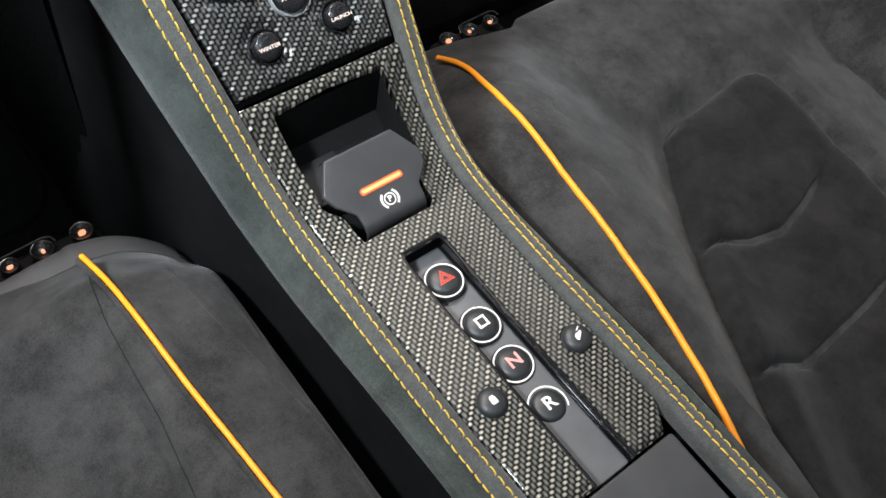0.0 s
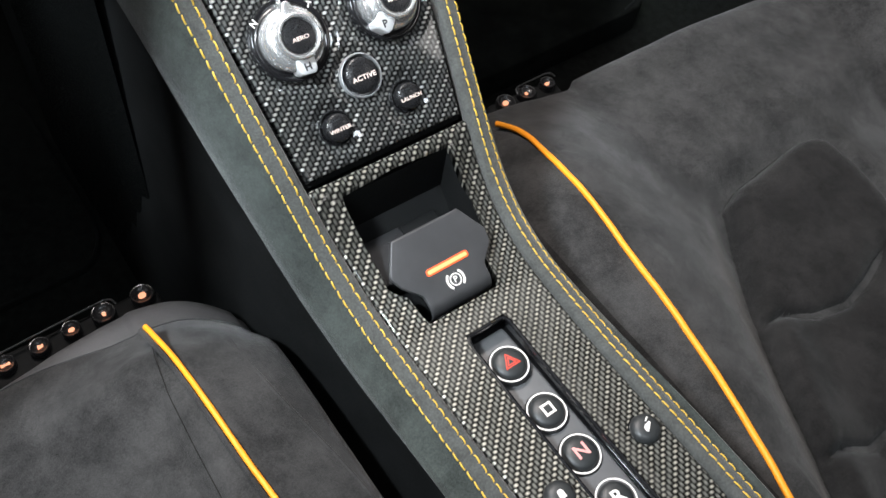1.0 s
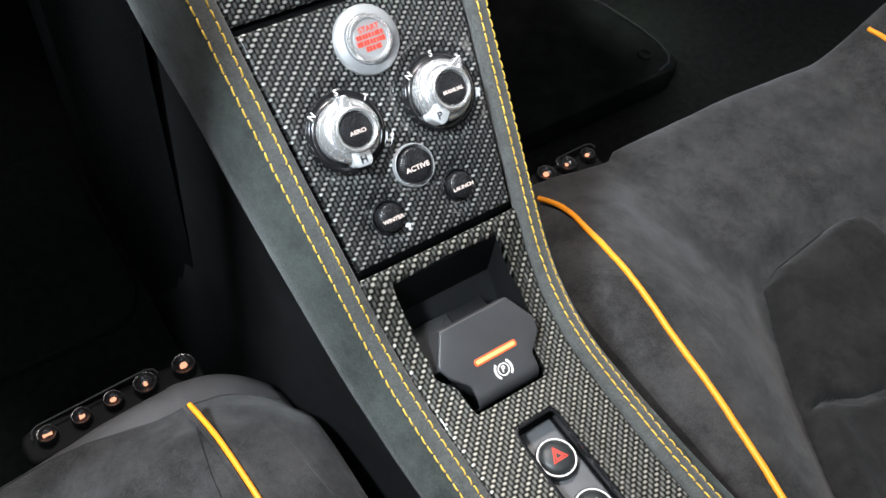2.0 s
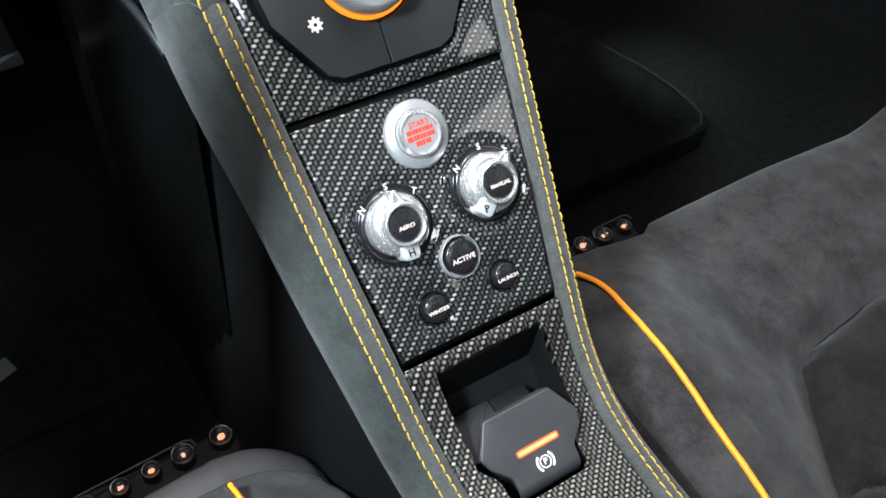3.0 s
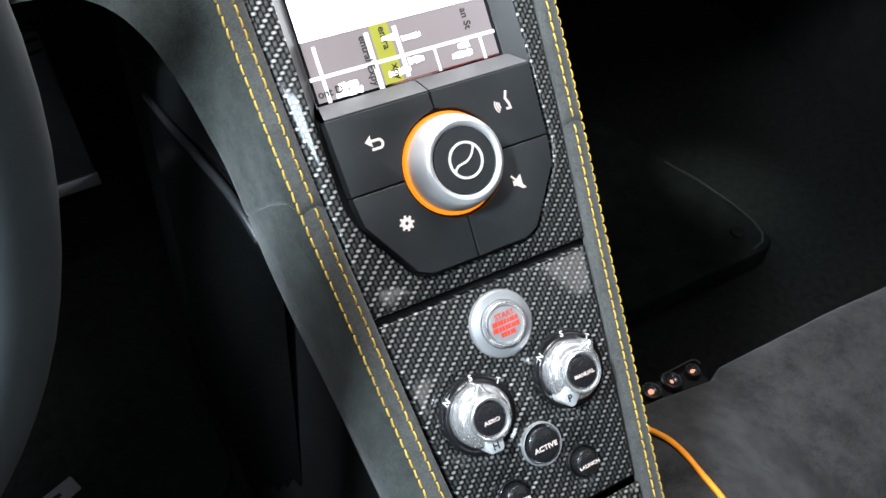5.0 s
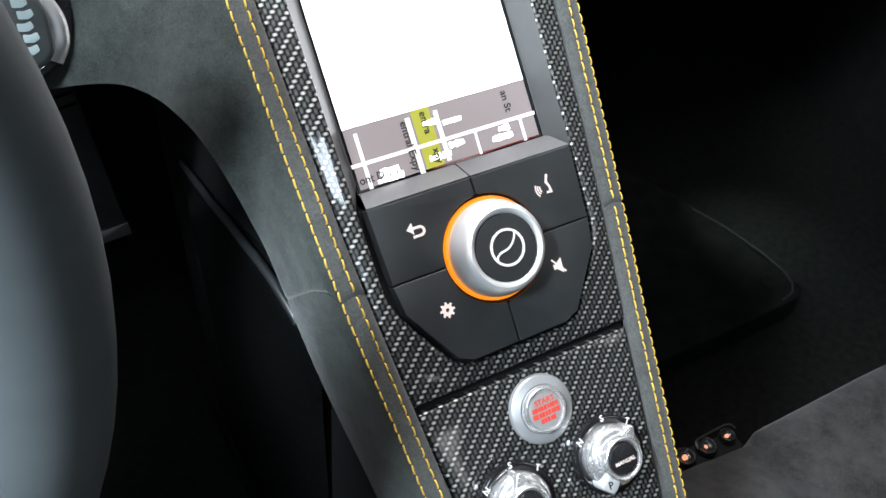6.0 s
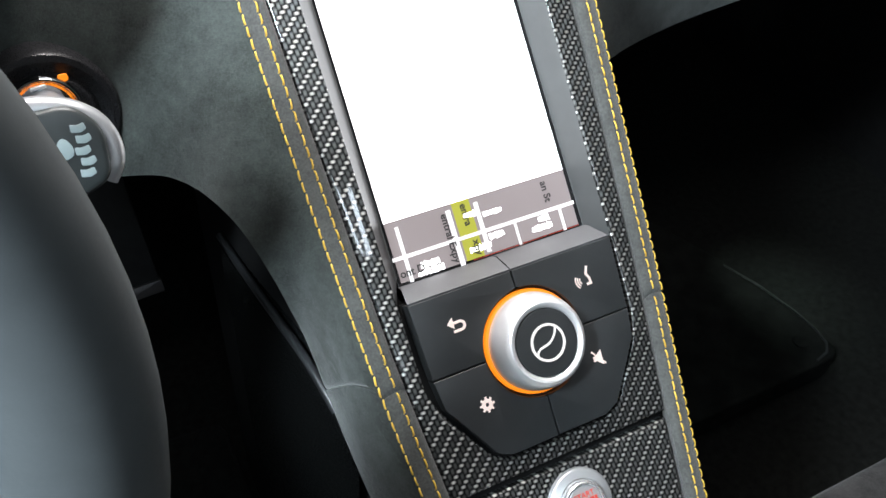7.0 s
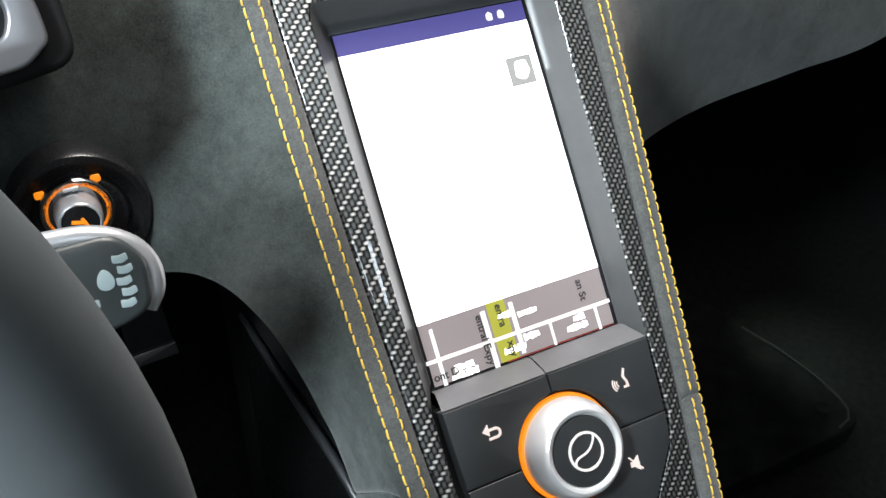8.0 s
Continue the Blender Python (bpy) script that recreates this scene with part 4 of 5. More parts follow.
    part("mute_symbol", bar(0.0238, 0.0390, 0.0288, 0.0330, 0.0007, z0, z1 + 0.0001), LIT_PEACH, t)
    k = part("knob", lathe([(0.0202, 0.0), (0.0203, 0.0040), (0.0200, 0.0068), (0.0192, 0.0104), (0.0181, 0.0134), (0.0172, 0.0148), (0.0160, 0.0156), (0.0150, 0.0155), (0.0142, 0.0148), (0.0139, 0.0138)], 80), KNOB, t, "satin silver control knob")
    k.location = (cx, cv, 0.0)
    part("light_ring", lathe([(0.0217, -0.002), (0.0217, 0.0020), (0.0213, 0.0026), (0.0200, 0.0028)], 80), LIT_ORANGE, k, "lit orange ring")
    part("recess", lathe([(0.0230, -0.003), (0.0229, 0.0018), (0.0219, 0.0006)], 72), DEEP, k, "black gap round the light ring")
    part("cap", lathe([(0.0138, 0.008), (0.0138, 0.0144), (0.0134, 0.0150), (0.010, 0.0154), (0.001, 0.0156)], 64), SATIN, k, "black cap")
    part("emblem_ring", ring_flat(0.0067, 0.0077, 0.0150, 0.0159), LIT_WHITE, k, "pale ring emblem")
    keyed = [(0.0, 0.68, 0.74), (1.0, 0.56, 0.42), (2.0, 0.30, 0.10), (3.0, -0.04, -0.10), (4.0, -0.52, -0.20), (5.0, -0.76, -0.36), (6.0, -0.82, -0.54)]
    wave = [(0.0070 * p[0], 0.0070 * p[1], 0.0157) for p in (spline(keyed, 0.25 * i) for i in range(25))]
    part("emblem_wave", tube(wave, 0.00046, 8), LIT_WHITE, k)


control_pad()


# ---- seats ----
# How far the inner piping runs from the middle of the car: driver and passenger cushion.
CORD_NEAR = [(-0.40, 0.086), (-0.30, 0.0955), (-0.25, 0.1008), (-0.21, 0.1044), (-0.175, 0.1074), (-0.142, 0.1103), (-0.112, 0.1122), (-0.080, 0.1144), (-0.056, 0.1176), (-0.02, 0.122)]
CORD_FAR = [(-0.4, 0.0276), (-0.36, 0.0517), (-0.33, 0.0662), (-0.3, 0.0779), (-0.27, 0.0873), (-0.24, 0.0947), (-0.21, 0.1006), (-0.18, 0.1052), (-0.15, 0.109), (-0.12, 0.1124), (-0.09, 0.1157), (-0.068, 0.1183), (-0.055, 0.1203), (-0.043, 0.1212), (-0.03, 0.1186), (-0.01, 0.113)]


def piping_at(y, far=False):
    a, = spline(CORD_FAR if far else CORD_NEAR, y)
    return a, -0.1475 - 0.024 * (max(0.0, y + 0.12) / 0.088) ** 2


def seat_height(a, y, wide=0.0, flat=False):
    """The cushion's height at a beside the middle of the car; wide: how far the bolster reaches towards the console."""
    p, z = piping_at(max(-0.39, min(y, -0.022)), flat)
    if a < p:
        d = max(0.0, p - a - wide * 0.3)
        h = z - (0.12 if flat else 0.36) * d - (4.0 if flat else 7.0) * max(0.0, d - 0.012) ** 2 - 3.0 * max(0.0, d - 0.040 - 0.5 * wide)
    else:
        f = step(0.0, 0.105, a - p)
        h = z * (1 - f) - 0.1945 * f - 0.0012
        fall = 0.10 + 0.25 * step(-0.08, -0.15, y)
        h += (0.05 + 0.25 * (fall - 0.10)) * step(0.43, 0.52, a) - fall * max(0.0, min(a, 0.43) - 0.326)
    if y > -0.026:
        u = min(1.0, (y + 0.026) / 0.024)
        h -= 0.014 * (1 - math.sqrt(max(0.0, 1 - u * u)))
    h += 0.0011 * noise.noise(Vector((a * 22, y * 22, 3.0))) + 0.0008 * noise.noise(Vector((a * 60, y * 60, 7.0)))
    return h


# The raised middle of the cushion: its outline, and two seams that draw it down.
MIDDLE = [(0.306, -0.1268), (0.2414, -0.1335), (0.2265, -0.1400), (0.1990, -0.180), (0.1725, -0.2150), (0.1480, -0.2530), (0.1285, -0.2880), (0.1048, -0.3332), (0.060, -0.42),
          (0.270, -0.42), (0.309, -0.290), (0.319, -0.2247), (0.3265, -0.170), (0.3255, -0.1400), (0.3190, -0.1305)]
SEAM_FRONT = [(0.172, -0.2148), (0.191, -0.2168), (0.207, -0.2278), (0.2304, -0.2332), (0.2560, -0.2285), (0.2785, -0.2215), (0.312, -0.2080)]
SEAM_REAR = [(0.130, -0.2880), (0.148, -0.2905), (0.1690, -0.2995), (0.187, -0.2990), (0.2357, -0.2960), (0.306, -0.2860)]


def crease(y):
    """Sideways place of the driver cushion's inner crease beside the piping."""
    return float(np.interp(-y, [0.0594, 0.0742, 0.0972, 0.1238, 0.15, 0.1873, 0.40], [0.1169, 0.1209, 0.1242, 0.1255, 0.1262, 0.1302, 0.160]))


def seat(s, label, inner, back):
    t = thing("bucket_seat", pose(0, 0, 0), label, "car seat", "front seats")
    bm = bmesh.new()
    rows = []
    line = np.array(dense(MIDDLE, 0.002))

    def valley(x, y):
        """The cover is drawn down round the raised pads."""
        d = np.hypot(line[:, 0] - x, line[:, 1] - y).min() if x > 0.10 and y > -0.40 else 1.0
        return 0.0145 * math.exp(-(d / 0.0145) ** 2)

    def fore(x, y):
        """The driver cushion's leather cap narrows towards the door."""
        near = max(0.0, min(1.0, (y + 0.08) / 0.052, (-0.003 - y) / 0.025))
        return y + 0.0215 * step(0.118, 0.200, x) * near if s < 0 else y

    xs = [inner + (0.214 - inner) * k / 84 for k in range(84)] + [0.214 + 0.0045 * k for k in range(28)] + [0.340 + 0.010 * k for k in range(26)]
    ys = [-0.60 + 0.02 * k for k in range(10)] + [-0.40 + 0.0034 * k for k in range(110)] + [-0.024, -0.020, -0.016, -0.012, -0.008, -0.005, -0.003]
    for y in ys:
        row = []
        for x in xs:
            q = fore(x, y)
            pull = (0.024 if s < 0 else 0.006) * step(-0.10, -0.003, q) * (1 - step(back, back + 0.012, x)) + (0.014 if s < 0 else 0.030) * max(0.0, 1 - (x - inner) / 0.035) ** 2 * step(-0.12, -0.003, q)
            row.append((s * x, q - pull, seat_height(x, q, 0.083 - inner, s > 0) - valley(x, q)))
        if s < 0:
            row = [(p[0], p[1], p[2] - step(-0.056, -0.125, y) * (0.0026 * math.exp(-((-p[0] - crease(y)) / 0.0022) ** 2) + 0.0080 * step(-0.0005, 0.006, -p[0] - crease(y)) * (1 - step(0.03, 0.09, -p[0] - crease(y))))) for p in row]
        if s < 0:
            moved = []
            for p in row:
                lift = -0.003 * step(-0.10, -0.026, y) if y < -0.026 else -0.003 * max(0.0, 1 - (y + 0.026) / 0.023)
                moved.append((p[0], p[1] + lift * (1 - step(0.12, 0.17, -p[0])), p[2]))
            row = moved
        row = [(s * (inner - 0.005), row[0][1], -0.36), (s * (inner - 0.005), row[0][1], row[0][2] - 0.014), (s * (inner - 0.003), row[0][1], row[0][2] - 0.005)] + row + [(s * 0.60, y, -0.36)]
        rows.append(row)
    rows.append([(p[0], p[1] + 0.001, p[2] - 0.02 if p[2] > -0.35 else -0.36) for p in rows[-1]])
    rows.append([(p[0], p[1] - 0.010, -0.36) for p in rows[-1]])
    cut = next(k for k, y in enumerate(ys) if y > -0.028) if s < 0 else len(rows)
    edge = 3 + next(k for k, x in enumerate(xs) if x > 0.42)
    if s < 0:
        grid(bm, rows[:cut + 1])
        grid(bm, [r[edge:] for r in rows[cut:]])
        bmesh.ops.remove_doubles(bm, verts=bm.verts, dist=0.00001)
    else:
        grid(bm, rows)
    part("cushion", bm, SEAT, t, "dark grey suede cushion")
    if s < 0:
        bm = bmesh.new()
        ahead = [r[:edge + 1] for r in rows[cut:]]
        first = [(q[0], q[1], q[2] - 0.0008) for q in ahead[0]]
        grid(bm, [first] + [[(q[0], q[1] + 0.0006, q[2] + 0.0002) for q in ahead[0]]] + ahead[1:])
        part("front_cap", bm, HIDE, t, "smooth black leather front cap")
    cord = [(s * piping_at(y, s > 0)[0], y, seat_height(piping_at(y, s > 0)[0] - 0.0001, y, 0, s > 0) + 0.0008) for y in [(-0.056 if s < 0 else -0.030) - 0.004 * k for k in range(66 if s < 0 else 74)]]
    part("piping", tube(cord, 0.0014 if s < 0 else 0.0018, 10), PIPING, t, "bright orange piping")
    under = [(x + s * 0.0026, y, z - 0.0012) for x, y, z in cord]
    part("piping_welt", tube(under, 0.0013, 6), SEAT, t, "dark welt beside the piping")
    far = [(s * (0.470 + 0.02 * step(-0.02, -0.2, y)), y, seat_height(0.470 + 0.02 * step(-0.02, -0.2, y), y, 0, s > 0) + 0.001) for y in [-0.012 - 0.01 * k for k in range(30)]]
    part("outer_piping", tube(far, 0.0019, 8), PIPING, t, "bright orange piping")
    # Backrest stands out of view, added to block light from the rear.
    rows = []
    for k in range(13):
        f = k / 12
        y, z, w = -0.47 - 0.10 * f - 0.02 * math.sin(math.pi * f), -0.22 + 0.56 * f, 0.215 - 0.05 * f * f
        ring = []
        for i in range(28):
            a = 2 * math.pi * i / 28
            cx, sx = math.cos(a), math.sin(a)
            r = (abs(cx) ** 4 + abs(sx) ** 4) ** -0.25
            bow = 0.035 * (abs(cx * r)) ** 3 if sx > 0 else 0.0
            ring.append((s * 0.33 + w * r * cx, y + 0.045 * r * sx + bow, z))
        rows.append(ring)
    rows.append([(s * 0.33 + (x - s * 0.33) * 0.6, y, z + 0.02) for x, y, z in rows[-1]])
    bm = bmesh.new()
    vs = grid(bm, rows, close_u=True)
    bm.faces.new(vs[0])
    bm.faces.new(vs[-1])
    part("backrest", bm, SEAT, t, "unseen dark grey suede backrest blocking rear light")
    if s < 0:
        # Dark cord laid along the seam crease to draw its shade.
        seam = [(-crease(y), y, seat_height(crease(y), y) - 0.0026 * step(-0.056, -0.125, y) + 0.0001) for y in [-0.060 - 0.005 * k for k in range(56)]]
        part("crease_line", tube(seam, 0.0003, 6), SHADED_SUEDE, t, "dark cord along the seam crease, drawing its shade")
        edge = [(-0.0865 + 0.0163 * step(-0.085, -0.20, y), y, 0) for y in [-0.082 - 0.006 * k for k in range(45)]]
        part("bolster_seam", tube([(x, y, seat_height(-x, y, 0.083 - inner) - 0.0009 - 0.0012 * step(-0.115, -0.082, y)) for x, y, _ in edge], 0.0014, 8), SEAT, t, "raised suede seam")
    front, rear = np.array(dense(SEAM_FRONT + SEAM_FRONT[-2:0:-1], 0.001)), np.array(dense(SEAM_REAR + SEAM_REAR[-2:0:-1], 0.001))
    ys = [-0.1271 - 0.0006 * k for k in range(24)] + [-0.1425 - 0.0021 * k for k in range(126)]
    rows = []
    for y in ys:
        hits = []
        for k in range(len(MIDDLE)):
            (ax, ay), (bx, by) = MIDDLE[k - 1], MIDDLE[k]
            if (ay - y) * (by - y) <= 0 and ay != by:
                hits.append(ax + (bx - ax) * (y - ay) / (by - ay))
        lo, hi = min(hits), max(hits)
        row = []
        for j in range(85):
            u = j / 84
            x = lo + (hi - lo) * (0.5 - 0.5 * math.cos(math.pi * u) if j not in (0, 84) else u)
            d = float(np.hypot(line[:, 0] - x, line[:, 1] - y).min())
            h = -0.0190 + 0.0265 * (1 - math.exp(-d / 0.0038))
            f, r = float(np.hypot(front[:, 0] - x, front[:, 1] - y).min()), float(np.hypot(rear[:, 0] - x, rear[:, 1] - y).min())
            ease = min(1.0, d / 0.004)
            h -= ease * (0.0068 * math.exp(-(f / 0.0024) ** 2) + 0.0045 * math.exp(-(f / 0.009) ** 2)) * (1 - 0.85 * step(0.268, 0.305, x))
            h -= ease * (0.0062 * math.exp(-(r / 0.0024) ** 2) + 0.0045 * math.exp(-(r / 0.009) ** 2)) * (1 - 0.8 * step(0.24, 0.30, x))
            row.append((s * x, y, seat_height(x, y, 0, s > 0) + h))
        rows.append(row)
    bm = bmesh.new()
    grid(bm, rows)
    part("seat_pad", bm, SHADED_SUEDE, t, "raised suede middle pad with seams, light fall-off in its colour", True, 80)
    return t


seat(-1, "dark grey suede driver seat with orange piping", 0.069, 0.260)
seat(1, "dark grey suede passenger seat with orange piping", 0.078, 0.203)


SWITCH_MARKS = [[(-0.0022, -0.0016), (0.0006, -0.0020), (0.0022, -0.0006), (0.0018, 0.0016), (-0.0004, 0.0020), (-0.0022, 0.0008)],
                [(-0.0006, -0.0014), (0.0010, -0.0012), (0.0012, 0.0006), (0.0000, 0.0016), (-0.0012, 0.0004)],
                [(-0.0018, -0.0008), (0.0004, -0.0014), (0.0018, -0.0002), (0.0014, 0.0012), (-0.0004, 0.0014), (-0.0018, 0.0008)],
                [(-0.0016, -0.0012), (0.0016, -0.0006), (0.0018, 0.0012), (0.0002, 0.0008), (-0.0010, 0.0016)],
                [(-0.0026, -0.0010), (0.0000, -0.0004), (0.0024, -0.0010), (0.0024, 0.0010), (0.0000, 0.0004), (-0.0024, 0.0012)]]


def seat_switches(s, places, z, label):
    """Dished round switches: the first stands alone, the others share a strip with a raised front edge."""
    t = thing("seat_switch_strip", pose(0, 0, 0), label, "switch strip", "seat switch strips")
    xs = [p[0] for p in places]
    lo, hi = min(xs) - 0.014, max(xs) + 0.009
    y = places[0][1]
    base = part("base", prism(fillet([(lo, -0.016), (hi, -0.016), (hi, 0.0045), (lo, 0.006)], 0.008, 4), -0.05, 0.0, 0.003), DEEP, t, "black plastic strip")
    base.location = (0, y, z - 0.006)
    (ax, ay), (bx, by) = sorted(places[1:])[0], sorted(places[1:])[-1]
    rim = [(ax - 0.0075, ay - 0.0010, z - 0.001), (ax - 0.0062, ay + 0.0034, z), (ax - 0.003, ay + 0.0050, z), (bx + 0.003, by + 0.0054, z), (bx + 0.0066, by + 0.0040, z), (bx + 0.0082, by + 0.0005, z - 0.001)]
    part("front_edge", tube(rim, 0.0006, 8), BLACK, t, "thin raised front edge")
    for k, (x, y) in enumerate(places):
        r = 1.0 if k < 2 else 0.8
        b = part("switch", lathe([(0.0066 * r, -0.006), (0.0067 * r, 0.0004), (0.0063 * r, 0.0011), (0.0057 * r, 0.0010), (0.0046 * r, -0.0002), (0.0030 * r, -0.0010), (0.001 * r, -0.0013)], 28), CAP, t, "round dished black switch")
        b.location = (x, y - 0.0012, z - 0.0018)
        part("symbol", prism(fillet(SWITCH_MARKS[k], 0.0005, 3), -0.0016, -0.0006, 0.0001), LIT_SEAT, b, "lit orange symbol")


seat_switches(-1, [(-0.1057, -0.0016), (-0.1282, -0.0018), (-0.1465, -0.0021), (-0.1642, -0.0032), (-0.1828, -0.0041)], -0.2140, "black strip of five lit seat switches under the driver cushion")
seat_switches(1, [(0.158, 0.004), (0.176, 0.004), (0.1945, 0.004)], -0.2020, "black strip of lit seat switches under the passenger cushion")


# ---- steering wheel, stalk, dashboard switch ----
def steering_wheel():
    t = thing("steering_wheel", Matrix.Translation((-0.3425, -0.0148, 0.1729)) @ pose(0, 0, 0, 80.4, 0, 0), "dark grey leather steering wheel", "steering wheel")
    bm = bmesh.new()
    rows = []
    for k in range(96):
        a = 2 * math.pi * k / 96
        rr = 0.0175 + 0.0008 * math.cos(2 * a)
        rows.append([((0.1808 + rr * math.cos(b)) * math.cos(a), (0.1808 + rr * math.cos(b)) * math.sin(a), rr * math.sin(b)) for b in (2 * math.pi * i / 20 for i in range(20))])
    grid(bm, rows, True, True)
    part("rim", bm, RIM, t, "smooth dark leather rim")
    part("hub", lathe([(0.060, -0.05), (0.062, -0.01), (0.055, 0.012), (0.03, 0.018), (0.002, 0.019)], 40), HIDE, t)
    for a in (180, 0, 270):
        c, s = math.cos(radians(a)), math.sin(radians(a))
        part("spoke", tube([(0.055 * c, 0.055 * s, -0.006), (0.11 * c, 0.11 * s, -0.012), (0.168 * c, 0.168 * s, -0.002)], 0.014, 10, None, True, 0.5), BLACK, t)
    part("column", lathe([(0.045, -0.26), (0.045, -0.05)], 24), DEEP, t)


steering_wheel()


def wiper_stalk():
    t = thing("wiper_stalk", pose(-0.2090, 0.0690, 0.1560, 62, 0, 0), "black wiper stalk with silver edge and white symbols", "control stalk")
    out = fillet([(-0.085, -0.0075), (0.062, -0.0095), (0.0710, -0.0060), (0.0725, 0.0080), (0.066, 0.0165), (-0.085, 0.014)], 0.007, 6)
    part("blade", prism(out, -0.006, 0.0055, 0.002), STALK, t)
    edge = [(-0.085, 0.0150, 0.0), (0.02, 0.0168, 0.0), (0.050, 0.0172, 0.0), (0.062, 0.0155, 0.0), (0.0695, 0.0108, 0.0), (0.0726, 0.0045, 0.0), (0.0722, -0.0018, 0.0), (0.0690, -0.0065, 0.0)]
    fine = []
    keyed = [(float(k), *p) for k, p in enumerate(edge)]
    for k in range(6 * (len(edge) - 1) + 1):
        fine.append(tuple(spline(keyed, k / 6)))
    part("silver_edge", tube(fine, 0.0034, 12), BRUSH, t, "satin silver edge")
    for k in range(5):
        x, y = 0.0658 - 0.0002 * k + 0.0008 * (k % 2), 0.0098 - 0.0031 * k
        stroke = fillet([(x - 0.0021, y - 0.0009), (x + 0.0003, y - 0.0014), (x + 0.0021, y - 0.0006), (x + 0.0018, y + 0.0012), (x - 0.0002, y + 0.0008), (x - 0.0019, y + 0.0013)], 0.0005, 4)
        part("symbol", prism(stroke, 0.0050, 0.0058, 0.0001), PRINT, t, "pale print")
    drop = [(0.0609 + 0.0022 * math.sin(a) * (1 - 0.25 * math.cos(a)), 0.0050 + 0.0029 * math.cos(a)) for a in (2 * math.pi * i / 24 for i in range(24))]
    part("symbol", prism(drop[::-1], 0.0050, 0.0058, 0.0001), PRINT, t, "pale drop symbol")
    part("symbol", block(0.0560, 0.0580, -0.0018, 0.0004, 0.0050, 0.0058, 0.0005, 0.0001), PRINT, t, "pale print")
    part("symbol", bar(0.0500, -0.0005, 0.0555, -0.0014, 0.0005, 0.0050, 0.0058), PRINT, t, "pale print")


wiper_stalk()


def dash_switch():
    t = thing("dashboard_rotary_switch", pose(-0.1505, 0.1690, 0.1095, 76, 0, 0) @ Matrix.Scale(0.82, 4), "silver rotary switch with lit orange ring in black bezel", "rotary switch")
    o = part("bezel", lathe([(0.0325, -0.020), (0.0325, -0.003), (0.0310, -0.0008), (0.0280, -0.0004), (0.0255, -0.0025), (0.0225, -0.0028), (0.0205, 0.0000), (0.0175, 0.0006)], 64), CAP, t, "black round bezel")
    o.location = (0.001, -0.0055, 0.0)
    part("chrome_ring", lathe([(0.0170, 0.0), (0.0168, 0.0036), (0.0160, 0.0046), (0.0150, 0.0046), (0.0142, 0.0034)], 64), CHROME, t, "polished chrome ring")
    part("light_ring", ring_flat(0.0127, 0.0140, 0.0020, 0.0034), LIT_ORANGE, t, "lit orange ring")
    part("barrel", lathe([(0.0108, 0.0), (0.0104, 0.0080), (0.0100, 0.0150), (0.0097, 0.0158), (0.0090, 0.0164), (0.0084, 0.0160)], 12), BRUSH, t, "faceted silver barrel")
    part("cap", lathe([(0.0083, 0.010), (0.0083, 0.0160), (0.006, 0.0164), (0.001, 0.0164)], 40), GLOSS, t, "black cap")
    part("symbol", bar(-0.0030, 0.0012, 0.0010, 0.0002, 0.0016, 0.0166, 0.0171), LIT_ORANGE, t, "lit orange symbol")
    part("symbol", bar(0.0012, 0.0016, 0.0026, -0.0022, 0.0014, 0.0166, 0.0171), LIT_ORANGE, t)
    part("mark_line", bar(-0.0030, 0.0122, 0.0026, 0.0126, 0.0012, 0.0036, 0.0060), WHITE, t)
    for a in (50, 140):
        c, s = math.cos(radians(a)), math.sin(radians(a))
        part("lit_mark", prism(fillet([(0.0178 * c - 0.0022, 0.0178 * s - 0.0016), (0.0178 * c + 0.0022, 0.0178 * s - 0.0016), (0.0178 * c + 0.0022, 0.0178 * s + 0.0016), (0.0178 * c - 0.0022, 0.0178 * s + 0.0016)], 0.0012, 3), 0.001, 0.0026, 0.0002), LIT_ORANGE, t, "lit orange mark")


dash_switch()


def air_vent():
    t = thing("air_vent", pose(-0.1470, 0.1427, 0.196, 60, 0, 8) @ Matrix.Scale(0.88, 4), "silver framed dashboard air vent", "air vent")
    part("frame", prism(fillet([(-0.165, -0.0205), (-0.006, -0.0095), (0.0035, -0.003), (0.0035, 0.006), (-0.004, 0.105), (-0.0135, 0.105), (-0.0065, 0.008), (-0.0100, 0.0010), (-0.165, -0.0105)], 0.003, 4), -0.006, 0.003, 0.0016), FRAME, t, "satin silver frame")
    part("housing", prism(fillet([(-0.165, -0.030), (0.012, -0.012), (0.013, 0.10), (-0.165, 0.10)], 0.010, 5), -0.075, -0.003, 0.003), DEEP, t, "black vent housing")
    for k in range(3):
        part("slat", bar(-0.15, 0.02 + 0.022 * k, -0.010, 0.024 + 0.022 * k, 0.004, -0.003, 0.0), BLACK, t)


air_vent()


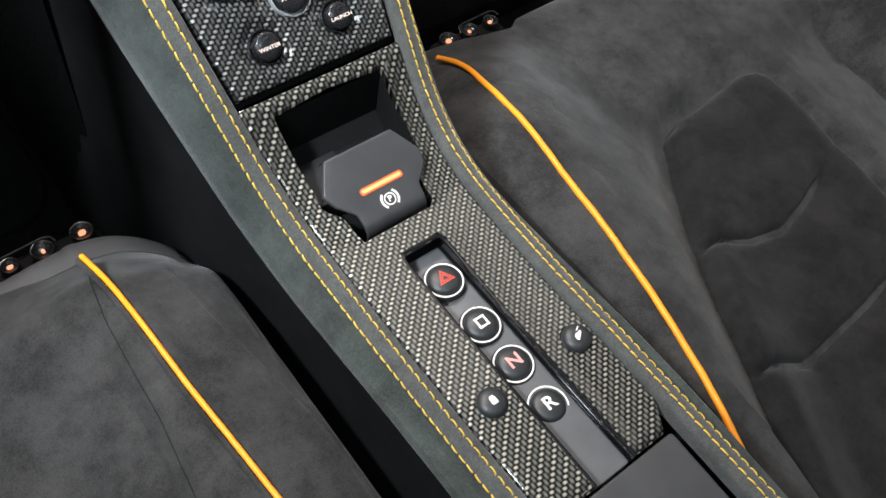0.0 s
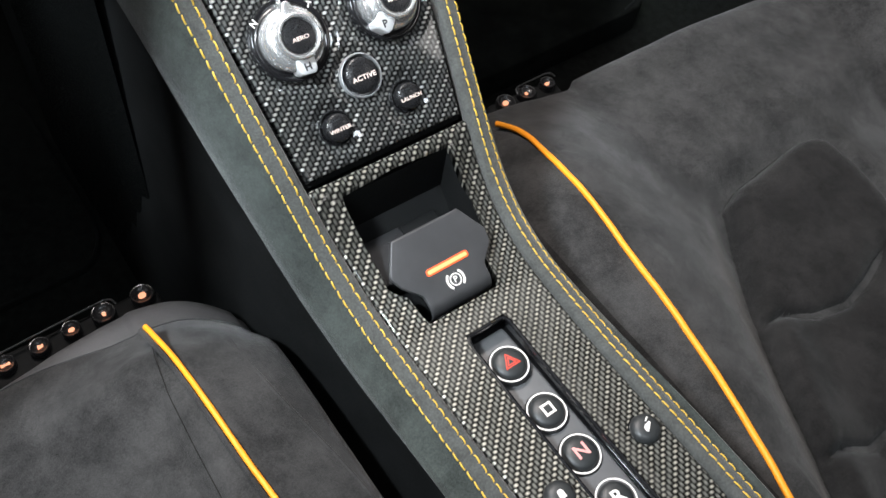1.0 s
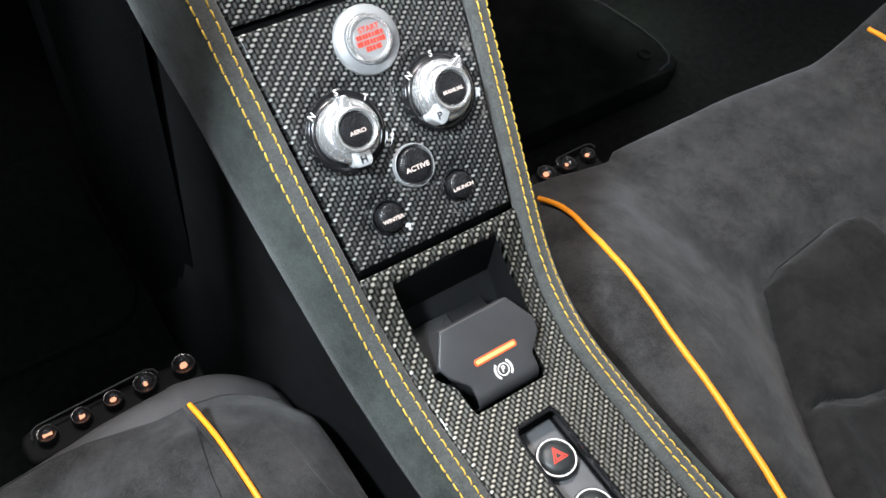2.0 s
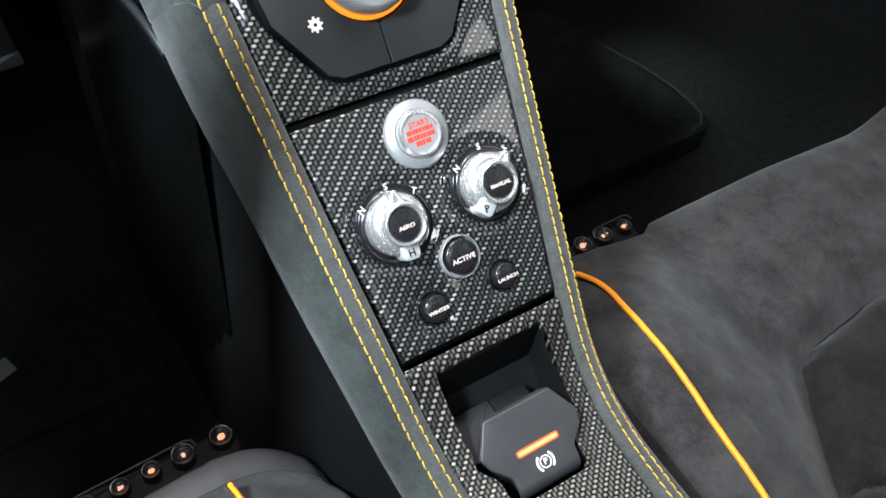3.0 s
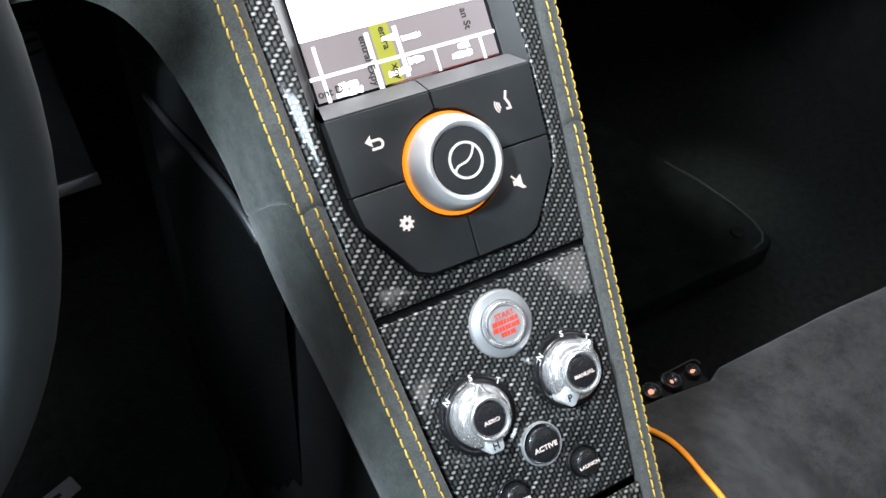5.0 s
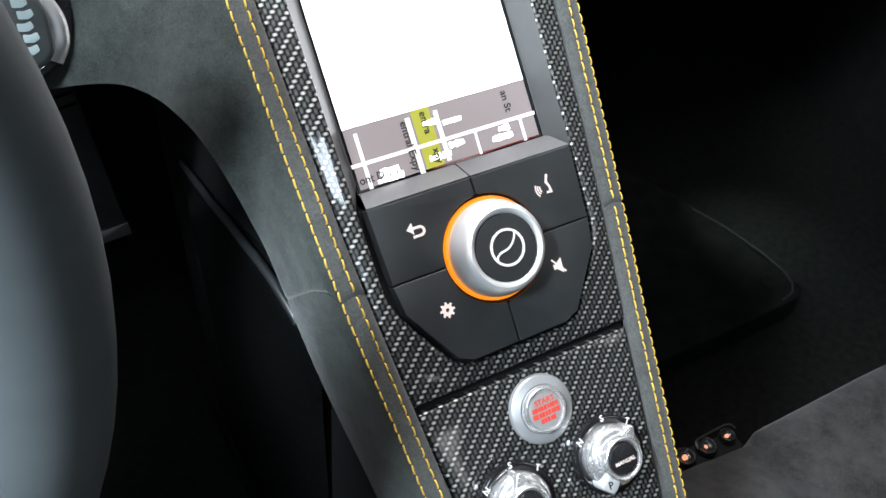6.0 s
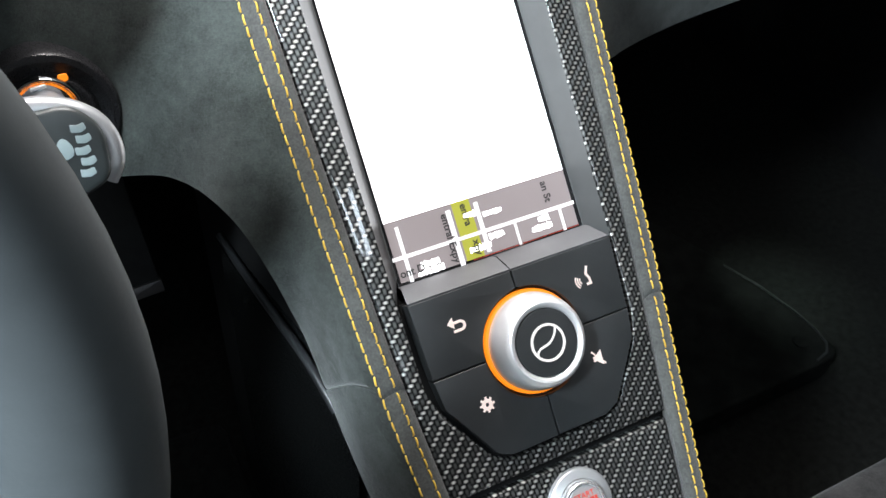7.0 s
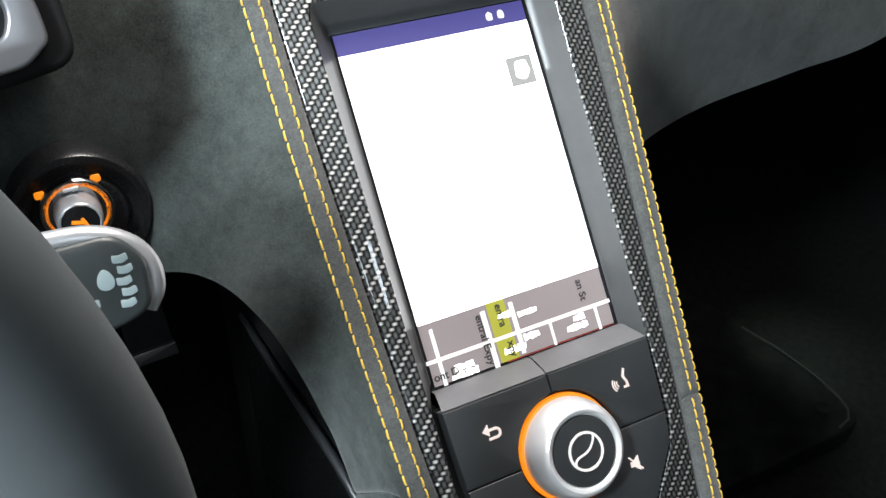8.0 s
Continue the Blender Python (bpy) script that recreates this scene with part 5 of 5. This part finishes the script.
# ---- footwells ----
def pedals():
    t = thing("pedal", Matrix.Translation((-0.1290, 0.479, -0.232)) @ pose(0, 0, 0, 62, 0, 4), "dark metal pedal with a pale lower bar", "pedal")
    part("pad", prism(fillet([(-0.020, -0.060), (0.020, -0.060), (0.018, 0.075), (-0.018, 0.075)], 0.004, 3), -0.006, 0.0, 0.001), BLACK, t, "black rubber pad")
    part("lower_bar", prism(fillet([(-0.021, -0.068), (0.021, -0.068), (0.021, -0.056), (-0.021, -0.056)], 0.001, 3), -0.006, 0.004, 0.001), FRAME, t, "pale metal bar")
    for k in range(2):
        part("grip", bar(-0.014, 0.056 + 0.010 * k, 0.014, 0.058 + 0.010 * k, 0.003, 0.0, 0.0012), DEEP, t)
    part("arm", block(-0.008, 0.008, 0.06, 0.30, -0.020, -0.006, 0.003, 0.002), DEEP, t)
    u = thing("mat_plate", pose(-0.2500, 0.2080, -0.3920, 12, 0, 21), "dull grey plate with dark print on the driver mat", "metal plate")
    part("plate", block(-0.055, 0.045, -0.0075, 0.0075, -0.006, 0.0, 0.002, 0.0008), GREY, u)
    part("print", bar(-0.040, 0.0, -0.006, 0.0, 0.003, -0.0002, 0.0004), DEEP, u, "dark line of print")
    part("print", bar(0.022, 0.0005, 0.029, 0.0, 0.0034, -0.0002, 0.0004), DEEP, u, "dark mark near the end")


pedals()


def foot_mat():
    t = thing("foot_mat", pose(0, 0, -0.398), "dark moulded passenger footwell mat with raised edge", "floor mat")
    out = fillet([(0.26, 0.148), (0.500, 0.150), (0.502, 0.205), (0.478, 0.30), (0.44, 0.40), (0.24, 0.40)], 0.020, 6)
    part("mat", prism(out, -0.002, 0.030, 0.004), MAT, t)
    part("edge_bead", tube([(0.470, 0.302, 0.030), (0.484, 0.262, 0.031), (0.494, 0.215, 0.031), (0.4965, 0.185, 0.031), (0.494, 0.168, 0.031), (0.485, 0.158, 0.031), (0.468, 0.154, 0.030)], 0.0012, 6), SATIN, t, "raised edge bead")
    o = part("fastener", lathe([(0.0085, -0.001), (0.0085, 0.0012), (0.0078, 0.0020), (0.0058, 0.0022), (0.0048, 0.0014), (0.001, 0.0012)], 28), MAT, t, "round black mat fastener")
    o.location = (0.4702, 0.1800, 0.0300)


foot_mat()


def footwell_trim():
    t = thing("footwell_trim", Matrix(), "glossy black moulded trim edge inside the driver footwell", "footwell trim")
    keys = [(0.0, -0.0725, 0.045, -0.012), (0.25, -0.0775, 0.085, 0.002), (0.5, -0.0800, 0.130, -0.008), (0.75, -0.0810, 0.175, -0.024), (1.0, -0.0810, 0.240, -0.048)]
    rows = []
    for k in range(41):
        x, y, z = spline(keys, k / 40)
        row = []
        for j in range(9):
            a = radians(-20 + 25 * j)
            row.append((x - 0.009 * math.cos(a) + 0.006, y, z + 0.009 * math.sin(a) - 0.006))
        row = [(x - 0.004, y, -0.39)] + [(x - 0.003, y, z - 0.04)] + row + [(x + 0.05, y, z - 0.006)]
        rows.append(row)
    bm = bmesh.new()
    grid(bm, rows)
    part("moulding", bm, MOULD, t)
    # Lighter bead stands in for a reflected streak the lamps don't give.
    bead = [(x - 0.0020, y, z + 0.0025) for x, y, z in (spline(keys, 0.12 + 0.86 * k / 40) for k in range(41))]
    part("edge_bead", tube(bead, 0.0022, 10), BLACK, t, "lighter bead drawn as the highlight on the moulding")


footwell_trim()


def driver_mat():
    t = thing("foot_mat", pose(0, 0, -0.398), "dark driver footwell mat with raised edge", "floor mat")
    out = fillet([(-0.46, 0.150), (-0.108, 0.155), (-0.090, 0.180), (-0.092, 0.36), (-0.46, 0.36)], 0.020, 6)
    part("mat", prism(out, -0.002, 0.004, 0.002), CARPET, t)
    part("edge_bead", tube([(x, y, 0.004) for x, y in offset_poly(out, 0.002)], 0.0014, 6), DEEP, t, "black edge bead")


driver_mat()
